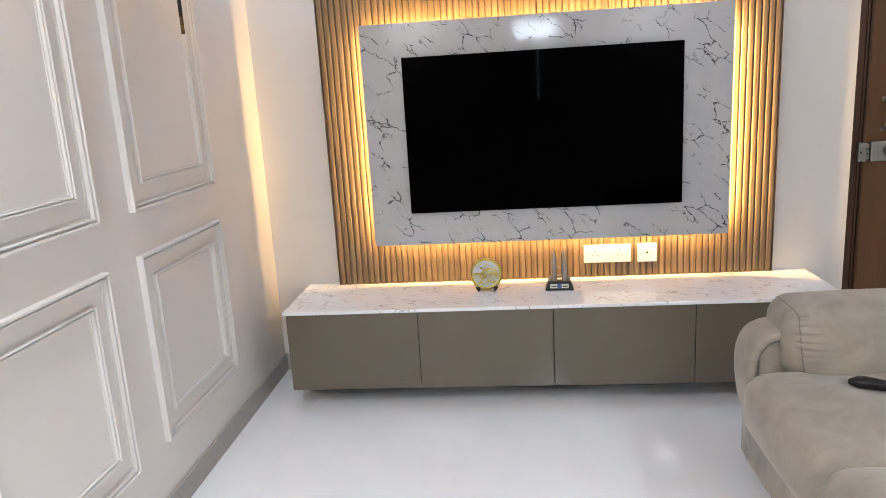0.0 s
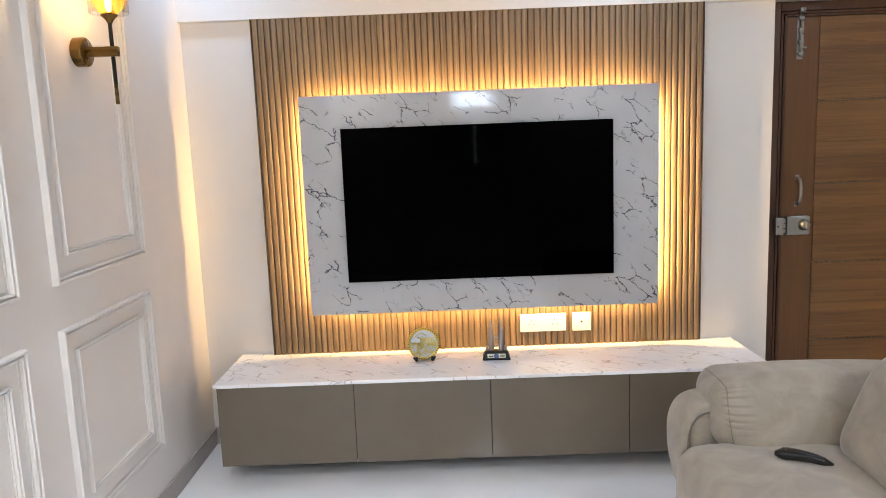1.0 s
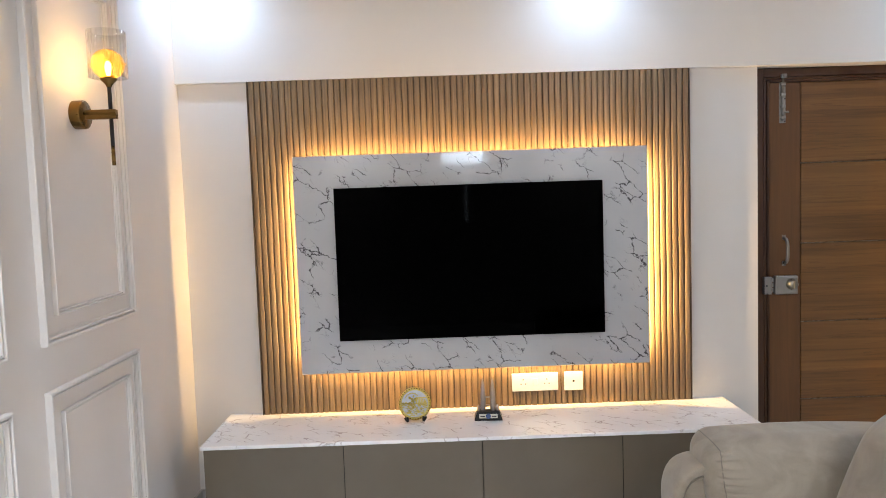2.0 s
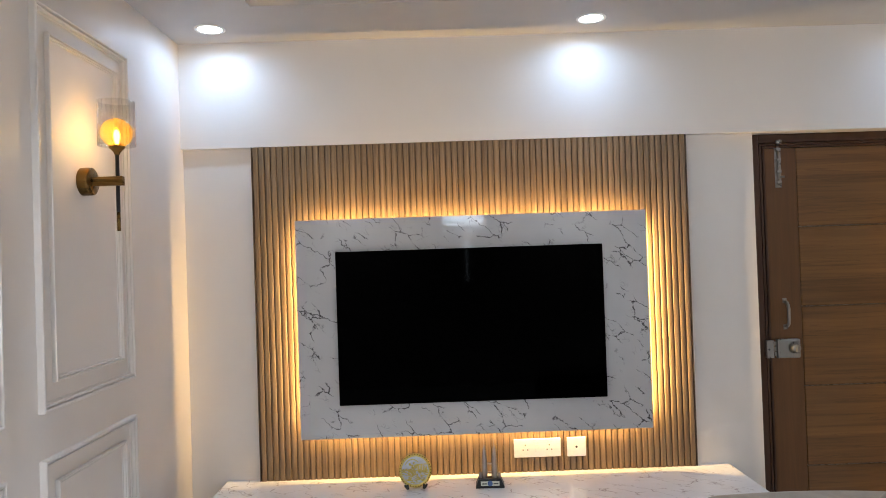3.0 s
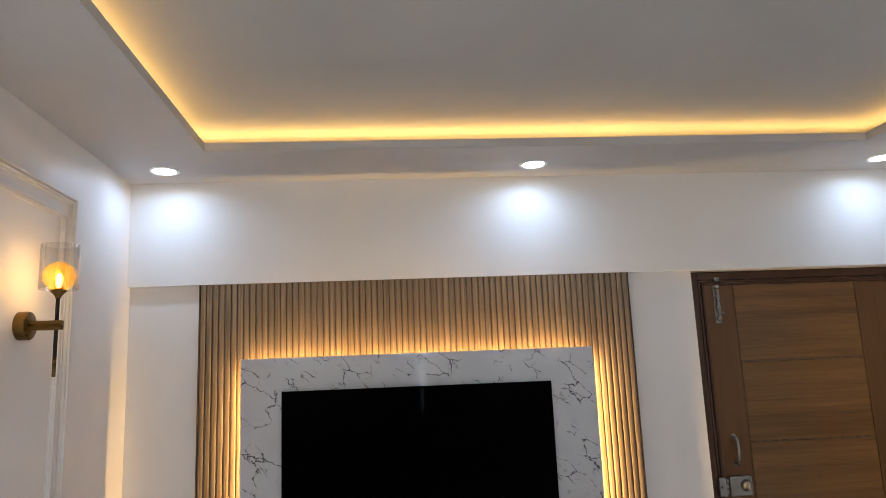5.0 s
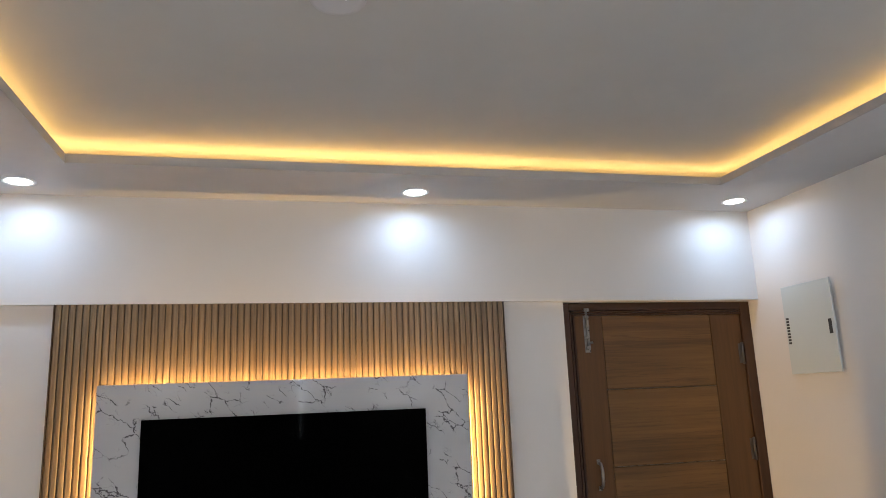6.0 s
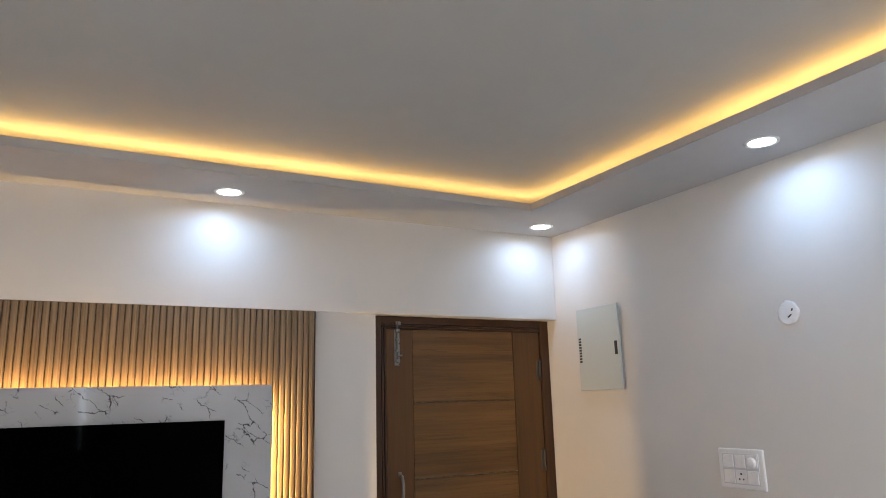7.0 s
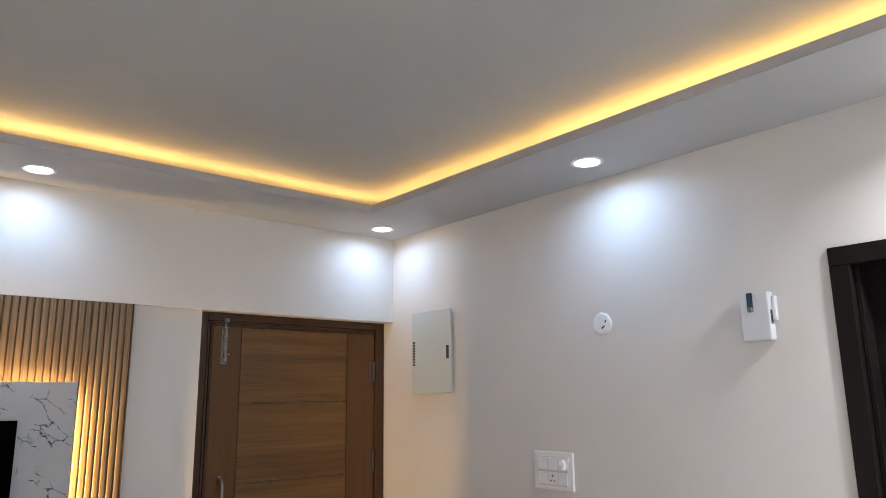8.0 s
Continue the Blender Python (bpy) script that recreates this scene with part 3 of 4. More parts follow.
# ---- entrance door ----
DF = 0.088          # face of the frame
entrance = tagged(new("door_1"), "closed brown teak entrance door with horizontal-grain panels", "door", "", "structure")
HEAD = 2.004        # underside of the door head
part("door_jamb", box(2.7825, 2.836, DF, 0.20, 0, BEAM - 0.001, 0.003), M_FRAME, entrance, "dark brown door jamb")
part("door_jamb", box(3.884, ROOM_W - 0.001, DF, 0.20, 0, BEAM - 0.001, 0.003), M_FRAME, entrance, "dark brown door jamb")
part("door_head", box(2.8365, 3.8835, DF, 0.20, HEAD + 0.020, BEAM - 0.001, 0.003), M_FRAME, entrance, "dark brown door head")
for x, dz in ((2.840, 0.0145), (2.856, 0.002)):        # two moulded beads run up the jamb and along the head
    part("jamb_bead", box(x, x + 0.011, DF + 0.003, DF + 0.05, 0, HEAD + dz, 0.003), M_FRAME, entrance)
    part("head_bead", box(x + 0.0115, 3.8835, DF + 0.003, DF + 0.05, HEAD + dz - 0.008, HEAD + dz + 0.003, 0.003), M_FRAME, entrance)
part("rebate", box(2.8365, 3.8835, DF + 0.0505, 0.20, HEAD - 0.006, HEAD + 0.0195), M_FRAME, entrance)
LF = DF + 0.012     # face of the leaf
part("stile", box(2.870, 3.026, LF, LF + 0.036, 0.006, 1.997, 0.003), M_DOORV, entrance)
part("stile", box(3.690, 3.880, LF, LF + 0.036, 0.006, 1.997, 0.003), M_DOORV, entrance)
part("core", box(2.872, 3.878, LF + 0.0365, LF + 0.046, 0.006, 1.997), M_FRAME, entrance)
levels = [0.006, 0.412, 0.808, 1.204, 1.602, 1.999]
for a, b in zip(levels, levels[1:]):
    part("door_panel", box(3.0285, 3.6875, LF + 0.0015, LF + 0.036, a + 0.002, b - 0.002, 0.003), M_DOORH, entrance)
for z in levels[1:-1]:
    part("groove_strip", box(3.0285, 3.6875, LF + 0.0005, LF + 0.02, z - 0.0014, z + 0.0014), M_INLAY, entrance, "thin metal inlay line")


def tower_bolt():
    t = thing("tower_bolt", "steel tower bolt at the top of the entrance door", "door bolt")
    x = 2.934
    part("back_plate", box(x - 0.016, x + 0.016, LF - 0.003, LF, 1.80, 2.000, 0.001), M_STEEL, t)
    part("rod", tube([(x, LF - 0.009, 1.812), (x, LF - 0.009, 2.030)], 0.006, 12), M_STEEL, t, "", True)
    for z in (1.825, 1.880, 1.938, 1.990):
        part("guide", box(x - 0.012, x + 0.012, LF - 0.017, LF - 0.0025, z - 0.008, z + 0.008, 0.003), M_STEEL, t)
    part("knob", tube([(x + 0.004, LF - 0.010, 1.852), (x + 0.026, LF - 0.016, 1.852)], 0.0055, 10), M_STEEL, t)
    part("keeper", box(x - 0.014, x + 0.014, DF - 0.014, DF, 2.016, 2.036, 0.003), M_STEEL, t)
    for z in (1.808, 1.918, 1.98):
        part("screw", lathe([(0, 0.0018), (0.003, 0.0012), (0.004, 0)], 10, Matrix.Translation((x + 0.012, LF - 0.003, z)) @ Matrix.Rotation(radians(90), 4, "X")), M_SHADOWGAP, t)


tower_bolt()

pull = thing("pull_handle", "curved brushed steel pull handle on the door", "door handle")
hx = 2.942
pts = [(hx, LF, 1.108), (hx, LF - 0.022, 1.112), (hx, LF - 0.036, 1.124), (hx, LF - 0.041, 1.15), (hx, LF - 0.041, 1.19), (hx, LF - 0.036, 1.216), (hx, LF - 0.022, 1.228), (hx, LF, 1.232)]
part("grip", tube(pts, 0.0085, 14), M_STEEL, pull, "", True)
for z in (1.104, 1.236):
    part("foot", box(hx - 0.010, hx + 0.010, LF - 0.003, LF, z - 0.012, z + 0.012, 0.001), M_STEEL, pull)

lock = thing("rim_lock", "brushed steel rim lock with a round turning knob", "door lock")
part("case", box(2.886, 3.000, LF - 0.030, LF, 0.953, 1.046, 0.006, 3), M_STEEL, lock)
part("keep", box(2.828, 2.866, DF - 0.028, DF, 0.957, 1.043, 0.003), M_STEEL, lock)
for z in (0.975, 1.0, 1.025):
    part("keep_slot", box(2.8655, 2.8835, LF - 0.024, LF - 0.008, z - 0.009, z + 0.009, 0.002), M_STEEL, lock)
lock_knob = part("knob", lathe([(0, 0.026), (0.016, 0.026), (0.022, 0.022), (0.024, 0.010), (0.029, 0.004), (0.029, 0)], 32, Matrix.Translation((2.968, LF - 0.030, 1.004)) @ Matrix.Rotation(radians(90), 4, "X")), M_STEEL, lock, "round steel knob", True)
part("thumb_bar", box(2.963, 2.973, LF - 0.066, LF - 0.055, 0.984, 1.024, 0.003), M_STEEL, lock_knob)
for x, z in ((2.838, 1.0),):
    part("screw", lathe([(0, 0.001), (0.005, 0.001), (0.005, 0)], 12, Matrix.Translation((x, DF - 0.028, z)) @ Matrix.Rotation(radians(90), 4, "X")), M_SHADOWGAP, lock)
for z in (1.775, 1.255, 0.35):
    hinge = thing("hinge", "steel butt hinge on the entrance door", "hinge", "door hinges")
    part("knuckle", tube([(3.872, LF - 0.006, z - 0.06), (3.872, LF - 0.006, z + 0.06)], 0.007, 12), M_DULL, hinge, "", True)
    part("leaf", box(3.850, 3.868, LF - 0.002, LF, z - 0.055, z + 0.055), M_DULL, hinge)

# ---- right-hand wall ----
dark = tagged(new("door_2"), "black-brown wenge door frame, its dark opening closed by an added leaf", "door", "", "structure")
X = ROOM_W
part("door_jamb", box(X - 0.014, X + 0.11, RD1 - 0.066, RD1 - 0.0005, 0, RDH - 0.0665, 0.004), M_WENGE, dark)
part("door_jamb", box(X - 0.014, X + 0.11, RD0 + 0.0005, RD0 + 0.066, 0, RDH - 0.0665, 0.004), M_WENGE, dark)
part("door_head", box(X - 0.014, X + 0.11, RD0 + 0.0005, RD1 - 0.0005, RDH - 0.066, RDH - 0.0005, 0.004), M_WENGE, dark)
part("stop_bead", box(X + 0.012, X + 0.078, RD1 - 0.085, RD1 - 0.0665, 0, RDH - 0.067, 0.003), M_WENGE, dark)
# dark leaf added in place of the unlit opening behind the frame
part("leaf", box(X + 0.080, X + 0.118, RD0 + 0.068, RD1 - 0.068, 0.006, RDH - 0.068, 0.002), M_WENGE, dark)

dist = thing("distribution_box", "pale grey enamelled electrical distribution box on the wall", "fuse box")
part("tray", box(X - 0.016, X, -0.545, -0.228, 1.652, 2.080, 0.003), M_PANELBOX, dist)
cover = part("cover", box(X - 0.026, X - 0.0165, -0.561, -0.220, 1.641, 2.095, 0.003), M_PANELBOX, dist, "flat pale grey door")
part("latch", box(X - 0.0285, X - 0.0263, -0.545, -0.524, 1.824, 1.896, 0.0008), M_SHADOWGAP, cover, "dark recessed latch")
for i in range(9):
    z = 1.795 + i * 0.0158
    part("lettering_bar", box(X - 0.0272, X - 0.0263, -0.252, -0.232, z, z + 0.0105), M_SHADOWGAP, cover)

rose = thing("cable_cover", "round white wall cover plate with small holes", "wall plate")
rose.matrix_basis = Matrix.Translation((X, -1.548, 1.921)) @ Matrix.Rotation(radians(-90), 4, "Y")
rim = bmesh.new()
random.seed(11)
lathe([(0, 0.007), (0.039, 0.008), (0.046, 0.007), (0.050, 0.003), (0.050, 0)], 44, bm=rim)
for v in rim.verts:
    if v.co.xy.length > 0.044:
        a = math.atan2(v.co.y, v.co.x)
        f = 1 + 0.025 * math.sin(3 * a + 1) + 0.02 * math.sin(7 * a)
        v.co.x *= f
        v.co.y *= f
part("disc", rim, M_WHITE, rose, "", True)
for u, v, a in ((-0.012, -0.012, 30), (-0.017, -0.004, 30), (0.010, -0.022, 60)):
    hole = part("hole", box(-0.0028, 0.0028, -0.0055, 0.0055, 0.0068, 0.0092), M_SHADOWGAP, rose)
    hole.matrix_basis = pose(u, v, 0, 0, 0, a)

sw = thing("switch_board", "white modular switch board with regulator knob and socket", "switch")
part("cover_plate", box(X - 0.014, X, -1.352, -1.122, 1.202, 1.370, 0.006, 3), M_WHITE, sw)
# inner frame greyer than the keys, so the gaps' shade is in its colour
part("inner_frame", box(X - 0.017, X - 0.0135, -1.330, -1.144, 1.222, 1.350, 0.002), M_CHIME, sw)
for i in range(3):
    y1 = -1.150 - i * 0.060
    for row, z0 in ((0, 1.290), (1, 1.226)):
        if row == 0 and i == 2:
            base = part("regulator_base", box(X - 0.0185, X - 0.0165, y1 - 0.056, y1, z0, z0 + 0.056, 0.001), M_WHITE, sw)
            part("regulator_knob", lathe([(0.023, 0), (0.021, 0.012), (0.018, 0.015), (0, 0.015)], 28, Matrix.Translation((X - 0.018, y1 - 0.028, z0 + 0.024)) @ Matrix.Rotation(radians(-90), 4, "Y")), M_WHITE, base, "", True)
        elif row == 1 and i == 1:
            base = part("socket", box(X - 0.0185, X - 0.0165, y1 - 0.056, y1, z0, z0 + 0.056, 0.001), M_WHITE, sw)
            for dy, dz, r in ((0, 0.014, 0.0048), (-0.010, -0.008, 0.0038), (0.010, -0.008, 0.0038)):
                part("pin_hole", lathe([(0, 0.0006), (r, 0.0006), (r, 0)], 14, Matrix.Translation((X - 0.0185, y1 - 0.028 + dy, z0 + 0.026 + dz)) @ Matrix.Rotation(radians(-90), 4, "Y")), M_SHADOWGAP, base)
        else:
            key = box(X - 0.022, X - 0.0165, y1 - 0.0545, y1 - 0.0015, z0 + 0.001, z0 + 0.055, 0.0015)
            for v in key.verts:
                if v.co.x < X - 0.019 and v.co.z > z0 + 0.03:
                    v.co.x += 0.0028
            part("rocker", key, M_WHITE, sw)

bell = thing("door_chime", "white boxy door chime with a dark teal stripe", "door bell")
part("housing", box(X - 0.042, X - 0.002, -2.302, -2.194, 1.797, 1.972, 0.006, 3), M_CHIME, bell)
part("back_box", box(X - 0.022, X, -2.316, -2.3025, 1.868, 1.955, 0.004), M_CHIME, bell)
stripe = part("stripe", box(X - 0.0440, X - 0.0418, -2.246, -2.224, 1.902, 1.9705, 0.001), M_TEAL, bell, "dark teal stripe")
part("button", lathe([(0, 0.003), (0.008, 0.0025), (0.0095, 0)], 20, Matrix.Translation((X - 0.044, -2.235, 1.909)) @ Matrix.Rotation(radians(-90), 4, "Y")), M_STEEL, stripe, "round silver button", True)
part("side_slot", box(X - 0.034, X - 0.018, -2.3028, -2.301, 1.855, 1.905), M_SHADOWGAP, bell)


# ---- sconce ----
def sconce(y):
    t = thing("wall_sconce", "brass and black wall sconce with lit amber globe in ribbed glass", "wall lamp")
    t.location = (0, y, 0)
    along = Matrix.Rotation(radians(90), 4, "Y")
    part("wall_rose", lathe([(0, 0.036), (0.043, 0.036), (0.0475, 0.033), (0.0485, 0.028), (0.0485, 0)], 48, Matrix.Translation((0.0005, 0, 1.808)) @ along), M_BRASS, t, "round brass wall rose", True)
    part("arm", box(0.0365, 0.140, -0.0105, 0.0105, 1.791, 1.823, 0.002), M_BRASS, t, "flat brass arm")
    part("stem", tube([(0.120, 0, 1.700), (0.120, 0, 1.790)], 0.0065, 16), M_BLACK, t, "black stem", True)
    part("stem", tube([(0.120, 0, 1.8235), (0.120, 0, 1.898)], 0.0065, 16), M_BLACK, t, "black stem", True)
    part("stem_tip", tube([(0.120, 0, 1.634), (0.120, 0, 1.6995)], 0.0062, 16), M_BRASS, t, "brass tip", True)
    part("cup", lathe([(0, 1.898), (0.0085, 1.898), (0.010, 1.904), (0.018, 1.914), (0.027, 1.922), (0.028, 1.926), (0, 1.926)], 32, Matrix.Translation((0.120, 0, 0))), M_BRASS, t, "brass cup", True)
    globe = []
    for i in range(19):
        a = radians(-62 + i * (142 / 18))
        globe.append((0.053 * math.cos(a), 1.974 + 0.051 * math.sin(a)))
    inner = [(r - 0.0022, z) for r, z in globe[::-1]]
    part("globe", lathe(globe + inner + [globe[0]], 40, Matrix.Translation((0.120, 0, 0))), M_AMBER, t, "amber glass globe", True)
    part("bulb", lathe([(0, 1.935), (0.006, 1.936), (0.009, 1.952), (0.0115, 1.964), (0.009, 1.976), (0.004, 1.984), (0, 1.986)], 20, Matrix.Translation((0.120, 0, 0))), M_BULB, t, "glowing bulb", True)
    part("bulb_holder", lathe([(0, 1.9265), (0.009, 1.9265), (0.009, 1.934), (0, 1.9345)], 16, Matrix.Translation((0.120, 0, 0))), M_BRASS, t)
    shade = bmesh.new()
    n = 96
    for z0, z1 in ((1.928, 2.083),):
        rows = []
        for r0, z in ((0.0605, z0), (0.0605, z1), (0.0580, z1), (0.0580, z0)):
            rows.append([shade.verts.new((0.120 + (r0 + 0.0021 * math.cos(20 * 2 * math.pi * i / n)) * math.cos(2 * math.pi * i / n), (r0 + 0.0021 * math.cos(20 * 2 * math.pi * i / n)) * math.sin(2 * math.pi * i / n), z)) for i in range(n)])
        for k in range(4):
            a, b = rows[k], rows[(k + 1) % 4]
            for i in range(n):
                shade.faces.new((a[i], a[(i + 1) % n], b[(i + 1) % n], b[i]))
    s = part("shade", shade, M_CLEAR, t, "clear smoked ribbed glass cylinder", True)
    data = bpy.data.lights.new("sconce_lamp", "POINT")
    data.energy, data.color, data.shadow_soft_size = 0.5, (1.0, 0.47, 0.12), 0.012
    lamp = new("sconce_lamp", data)
    lamp.location = (0.120, y, 1.972)
    for o in t.children:
        if o.name.startswith(("globe", "shade", "bulb")):
            o.visible_shadow = False
    return t


sconce(-0.955)


# ---- sofa ----
def cushion(x0, x1, y0, y1, z0, z1, power=4.0, puff=(0, 0, 0), res=20, warp=None):
    """An upholstered block: a rounded box with bulging faces."""
    bm = bmesh.new()
    r = bmesh.ops.create_cube(bm, size=2)
    bmesh.ops.subdivide_edges(bm, edges=bm.edges[:], cuts=res, use_grid_fill=True)
    cx, cy, cz = (x0 + x1) / 2, (y0 + y1) / 2, (z0 + z1) / 2
    hx_, hy_, hz_ = (x1 - x0) / 2, (y1 - y0) / 2, (z1 - z0) / 2
    small = min(hx_, hy_, hz_)
    for v in bm.verts:
        p = Vector(v.co)
        rad = small * 2.0 / power
        q = Vector((p.x * hx_, p.y * hy_, p.z * hz_))
        core = Vector((max(-hx_ + rad, min(hx_ - rad, q.x)), max(-hy_ + rad, min(hy_ - rad, q.y)), max(-hz_ + rad, min(hz_ - rad, q.z))))
        d = q - core
        if d.length > 1e-9:
            q = core + d.normalized() * rad
        f = [(1 - p.y ** 2) * (1 - p.z ** 2), (1 - p.x ** 2) * (1 - p.z ** 2), (1 - p.x ** 2) * (1 - p.y ** 2)]
        q = Vector((q.x + puff[0] * f[0] * p.x, q.y + puff[1] * f[1] * p.y, q.z + puff[2] * f[2] * p.z))
        q += Vector((cx, cy, cz))
        v.co = warp(q, p) if warp else q
    return bm


sofa = thing("sofa", "taupe suede sofa with rounded pillow arms and loose seat cushions", "sofa")
FX = 1.955          # front of the seat
part("base", cushion(FX + 0.060, 3.02, -2.50, -0.93, 0.035, 0.30, 12), M_FABRIC, sofa, "", True)


def seat_warp(q, p):
    k = max(0.0, -p.x)
    q.z -= 0.012 * k ** 4
    q.z += 0.006 * math.sin(q.x * 21 + q.y * 9) * (1 - p.x ** 2)
    return q


for a, b in ((-1.683, -1.105), (-2.31, -1.693)):
    part("seat_cushion", cushion(FX, 2.62, a, b, 0.235, 0.435, 3.4, (0.012, 0.004, 0.022), 22, seat_warp), M_FABRIC, sofa, "", True)


ARM_PATH = [(2.095, 0.045), (2.048, 0.13), (2.006, 0.24), (1.987, 0.33), (1.982, 0.40), (1.985, 0.455), (2.000, 0.503), (2.030, 0.538), (2.08, 0.557), (2.16, 0.564), (2.30, 0.564), (2.6, 0.562), (2.90, 0.555)]


def smooth_line(points, steps):
    """A finer line through the points, rounded at each of them."""
    pts = [Vector(p) for p in points]
    fine = []
    for i in range(len(pts) - 1):
        a, b, c, d = pts[max(i - 1, 0)], pts[i], pts[i + 1], pts[min(i + 2, len(pts) - 1)]
        for k in range(steps):
            t = k / steps
            fine.append(0.5 * (2 * b + (c - a) * t + (2 * a - 5 * b + 4 * c - d) * t ** 2 + (3 * b - a - 3 * c + d) * t ** 3))
    return fine + [pts[-1]]


def arm_shell(ya, yb):
    """The padded front of an arm: a band that runs up the front and curls back over the top."""
    path = smooth_line(ARM_PATH, 5)
    bm = bmesh.new()
    cols = 14
    loops = []
    for i, (x, z) in enumerate(path):
        a = Vector(path[max(i - 1, 0)])
        b = Vector(path[min(i + 1, len(path) - 1)])
        way = (b - a).normalized()
        nrm = Vector((-way.y, way.x))
        loop = []
        thick = 0.042
        for k in range(2 * cols):
            ang = 2 * math.pi * k / (2 * cols)
            c, s_ = math.cos(ang), math.sin(ang)
            u = math.copysign(abs(c) ** 0.5, c) * 0.5
            w = math.copysign(abs(s_) ** 0.5, s_) * 0.5
            off = nrm * (w * thick - thick / 2)
            loop.append(bm.verts.new((x + off.x, (ya + yb) / 2 + u * (yb - ya), z + off.y)))
        loops.append(loop)
    for a, b in zip(loops, loops[1:]):
        for k in range(2 * cols):
            j = (k + 1) % (2 * cols)
            bm.faces.new((a[k], a[j], b[j], b[k]))
    bm.faces.new(loops[0][::-1])
    bm.faces.new(loops[-1])
    return bm


SEAM_AT = -1 + 6 / 61      # where the gathered cover meets the end of the pillow
pillow_seam = []


def pillow_warp(q, p):
    # leans back, with gathers at the front end
    t = (q.z - 0.43) / 0.2
    q.y += 0.07 * t
    k = max(0.0, min(1.0, (-p.x - 0.64) / 0.22)) if p.x > SEAM_AT else max(0.0, 1 - (SEAM_AT - p.x) / 0.06)
    upper = max(0.0, min(1.0, (p.z + 0.40) * 2.5)) * (1 - abs(p.z) ** 8)
    crease = (1 - abs(math.sin(p.z * 17.0 + 0.5 * math.sin(p.z * 7) + p.x * 0.4))) ** 4
    q.y += 0.0125 * k * crease * upper
    q.x += 0.0060 * k * crease * upper
    q.y -= 0.0030 * k * upper
    q.y -= 0.055 * max(0.0, q.x - 2.15) / 0.65 * (1 - t * 0.6)
    q.z += 0.012 * math.sin((q.x - 2.1) * 4.3) * max(0.0, p.z)
    q.x += 0.012 * max(0.0, -p.z) * max(0.0, -p.x)
    if abs(p.x - SEAM_AT) < 0.005:
        pillow_seam.append((math.atan2(p.z, p.y), tuple(q)))
    return q


for ya, yb, mirror in ((-1.085, -0.925, 1), (-2.53, -2.37, -1)):
    part("arm_front", arm_shell(ya, yb), M_FABRIC, sofa, "", True)
    rise = [min(1.0, max(0.0, (i - 2) / 4)) for i in range(9)]
    seam = smooth_line([(x + 0.030, z - 0.030 * k) for k, (x, z) in zip(rise, ARM_PATH[2:11])], 4)
    part("arm_seam", tube([(x, ya + 0.002, z - 0.006) for x, z in seam], 0.0028, 8), M_SEAM, sofa, "narrow sewn seam", True)
    part("arm_side", cushion(2.022, 2.95, ya + 0.004, yb - 0.01, 0.06, 0.514, 7), M_FABRIC, sofa, "", True)
pillow = part("arm_pillow", cushion(2.084, 2.83, -1.185, -0.93, 0.385, 0.636, 3.0, (0.0, 0.022, 0.0), 60, pillow_warp), M_FABRIC, sofa, "plump pillow with gathered end", True)
loop = [q for a, q in sorted(pillow_seam)][::2]
part("seam", tube(loop + loop[:1], 0.0020, 8), M_SEAM, pillow, "sewn seam round the gathered end", True)


def back_warp(q, p):
    q.x += 0.17 * (q.z - 0.43) / 0.4
    return q


for a, b in ((-1.72, -1.185), (-2.30, -1.735)):
    part("back_cushion", cushion(2.405, 2.75, a, b, 0.40, 0.80, 3.0, (0.03, 0.0, 0.0), 22, back_warp), M_FABRIC, sofa, "", True)
part("back_frame", cushion(2.86, 3.06, -2.50, -0.93, 0.06, 0.70, 5), M_FABRIC, sofa, "", True)
for x in (2.14, 2.88):
    for y in (-0.98, -2.45):
        part("foot", lathe([(0, 0), (0.018, 0), (0.024, 0.06), (0, 0.06)], 16, Matrix.Translation((x, y, 0.0005))), M_BLACK, sofa)

rem = thing("remote_control", "slim black curved remote control lying on the sofa seat", "remote control")
rem.matrix_basis = Matrix.Translation((2.283, -1.33, 0.449)) @ Matrix.Rotation(radians(-24), 4, "Z") @ Matrix.Diagonal((0.92, 1.05, 1.4, 1))
rb = bmesh.new()
rows = []
for i in range(15):
    s_ = i / 14
    x = (s_ - 0.5) * 0.178
    w = 0.021 - 0.006 * s_ + 0.002 * math.sin(s_ * 6)
    h = 0.013 - 0.005 * s_
    end = min(1, 4 * s_ + 0.35, 4 * (1 - s_) + 0.35)
    zc = 0.013 - 0.010 * s_ ** 2 + 0.004 * math.sin(s_ * math.pi)
    rows.append([rb.verts.new((x, w * end * math.copysign(abs(math.cos(a)) ** 0.6, math.cos(a)), zc + h * end * math.copysign(abs(math.sin(a)) ** 0.7, math.sin(a)))) for a in (2 * math.pi * k / 16 for k in range(16))])
for a, b in zip(rows, rows[1:]):
    for k in range(16):
        rb.faces.new((a[k], a[(k + 1) % 16], b[(k + 1) % 16], b[k]))
rb.faces.new(rows[0][::-1])
rb.faces.new(rows[-1])
part("body", rb, plain("glossy_black_plastic", (0.01, 0.01, 0.011), 0.12), rem, "", True)

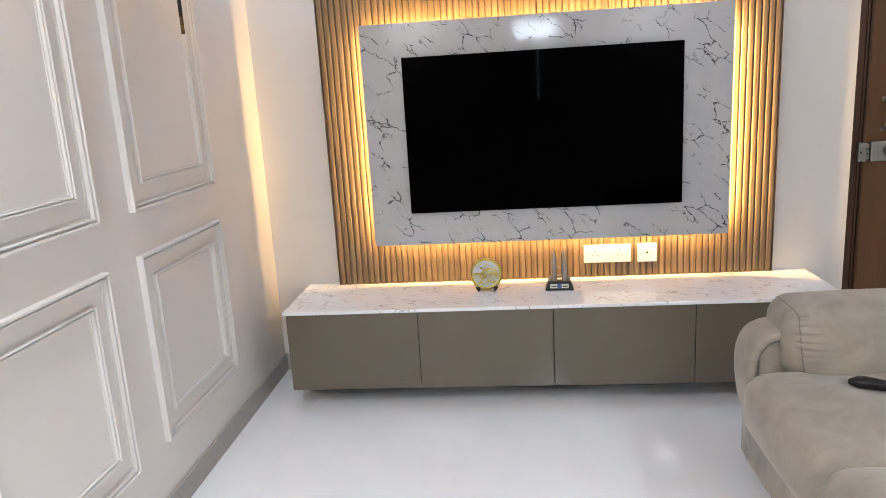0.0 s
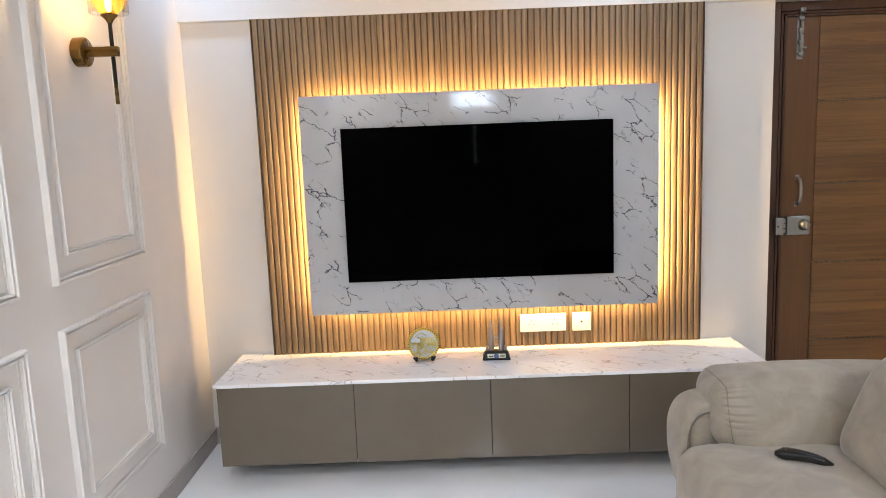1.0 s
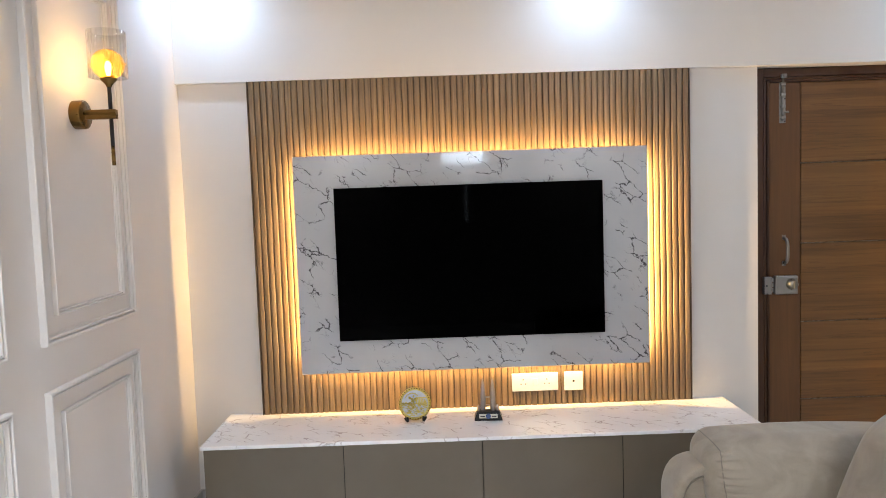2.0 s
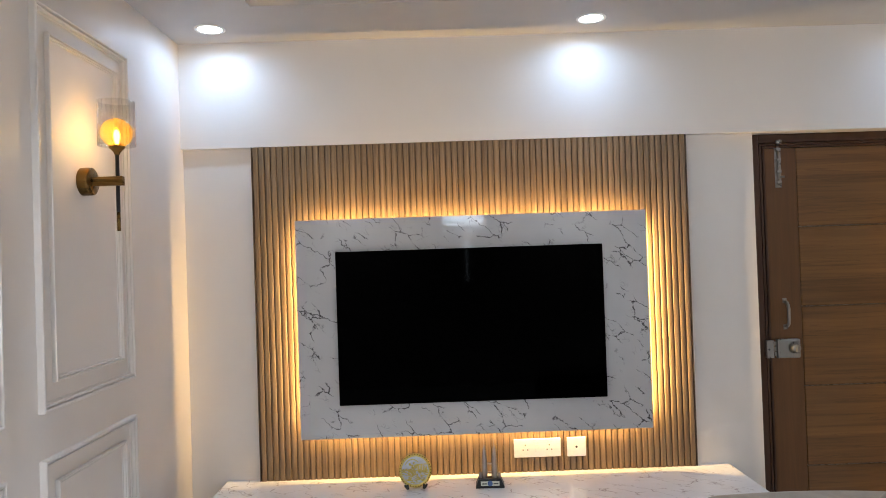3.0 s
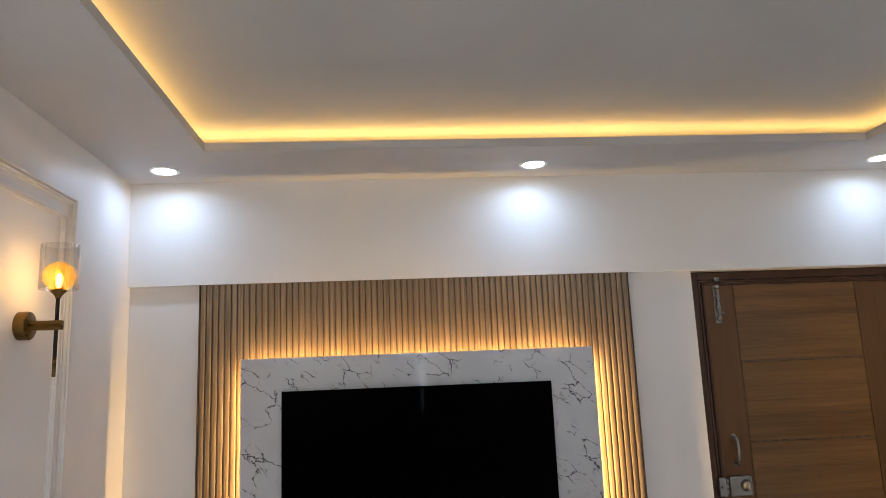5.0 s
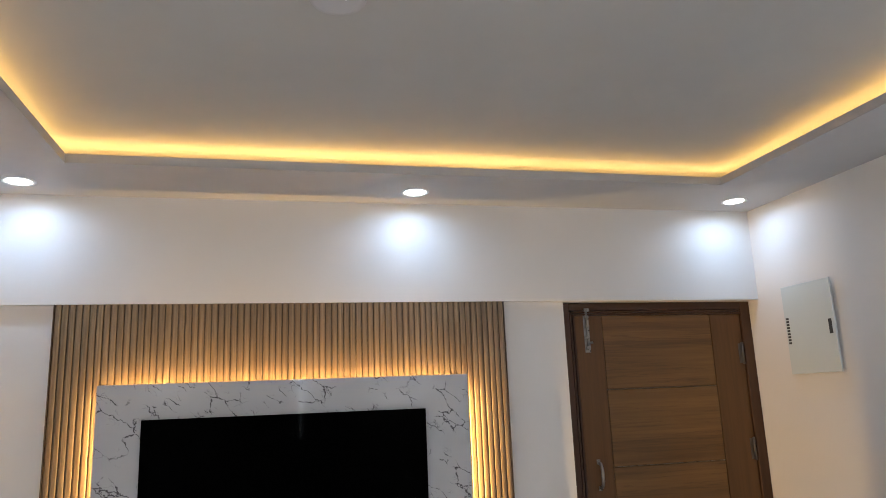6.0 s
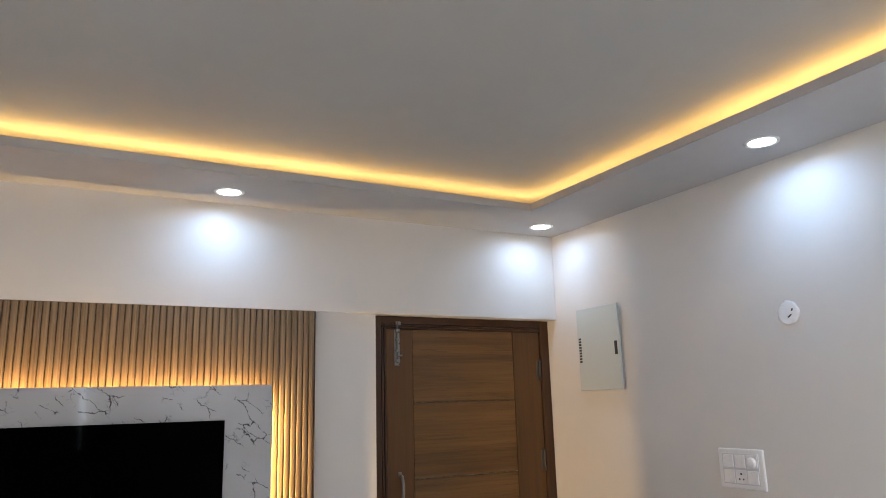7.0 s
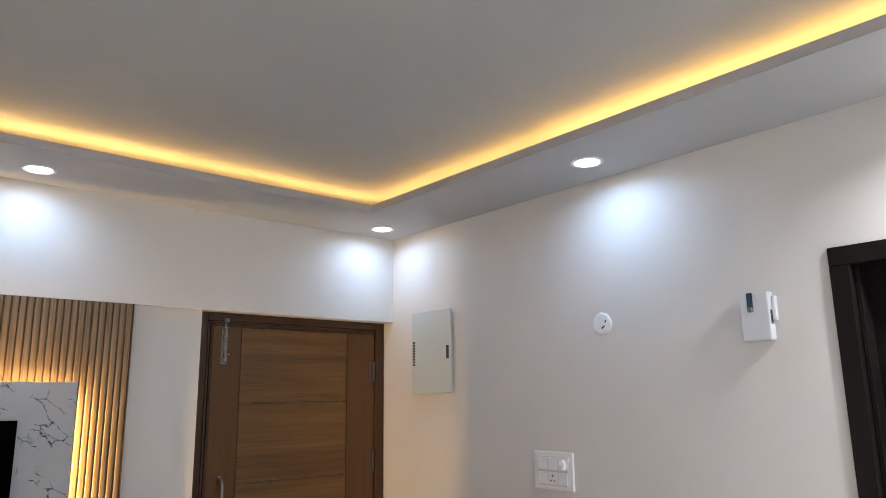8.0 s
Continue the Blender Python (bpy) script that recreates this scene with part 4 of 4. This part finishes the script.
# ---- rear of the room: glowing sheet behind the unseen window and slit, added for the reflections in the glossy board ----
sky = tagged(part("backdrop", box(1.0, 2.2, ROOM_BACK - 0.40, ROOM_BACK - 0.38, 0.9, 2.5), glow("reflection_glow", (0.78, 0.89, 1.0), 9.0)), "plain pale bluish glowing sheet added behind the rear window for reflections", "sky", "", "structure")
win = tagged(new("window_1"), "unseen small white-framed window added in the rear wall", "window", "", "structure")
for x0, x1, z0, z1 in ((VX0, VX1, VZ0, VZ0 + 0.02), (VX0, VX1, VZ1 - 0.02, VZ1), (VX0, VX0 + 0.02, VZ0 + 0.0205, VZ1 - 0.0205), (VX1 - 0.02, VX1, VZ0 + 0.0205, VZ1 - 0.0205)):
    part("window_frame", box(x0, x1, ROOM_BACK - 0.10, ROOM_BACK - 0.06, z0, z1, 0.002), M_WHITE, win)

# ---- fluted slats and floor tiles ----
SLATS = 72
PITCH = (SX1 - SX0) / SLATS


def slat_mesh():
    g = PITCH * 0.5 - 0.0016
    side = [(0.0086, 0.0), (0.0104, 0.0005), (0.0118, 0.0016), (g, 0.0036), (g, 0.0138)]
    prof = [(-x, y) for x, y in side[::-1]] + side
    bm = bmesh.new()
    lo = [bm.verts.new((x, y, SZ0)) for x, y in prof]
    hi = [bm.verts.new((x, y, SZ1)) for x, y in prof]
    for i in range(len(prof)):
        j = (i + 1) % len(prof)
        bm.faces.new((lo[i], lo[j], hi[j], hi[i]))
    for z, order in ((SZ0, -1), (SZ1, 1)):
        bm.faces.new([bm.verts.new((x, y, z)) for x, y in prof[::order]])
    me = finish(bm, "slat", M_SLAT)
    for p in me.polygons:
        p.use_smooth = len(p.vertices) == 4 and abs(p.normal.y) > 0.15
    return me


mesh = slat_mesh()
for i in range(SLATS):
    piece("slat", mesh, panel, Matrix.Translation((SX0 + (i + 0.5) * PITCH, 0, 0)))

TS, GAP = 1.20, 0.0004
tile = finish(box(GAP / 2, TS - GAP / 2, GAP / 2, TS - GAP / 2, -0.010, 0.0), "floor_tile", M_TILE)
for i in range(-1, 6):
    for j in range(-6, 3):
        x, y = i * TS + 0.26, -1.152 + j * TS
        if x + TS > -0.05 and x < ROOM_W and y + TS > ROOM_BACK and y < 0.2:
            piece("floor_tile", tile, floor, Matrix.Translation((x, y, 0)))
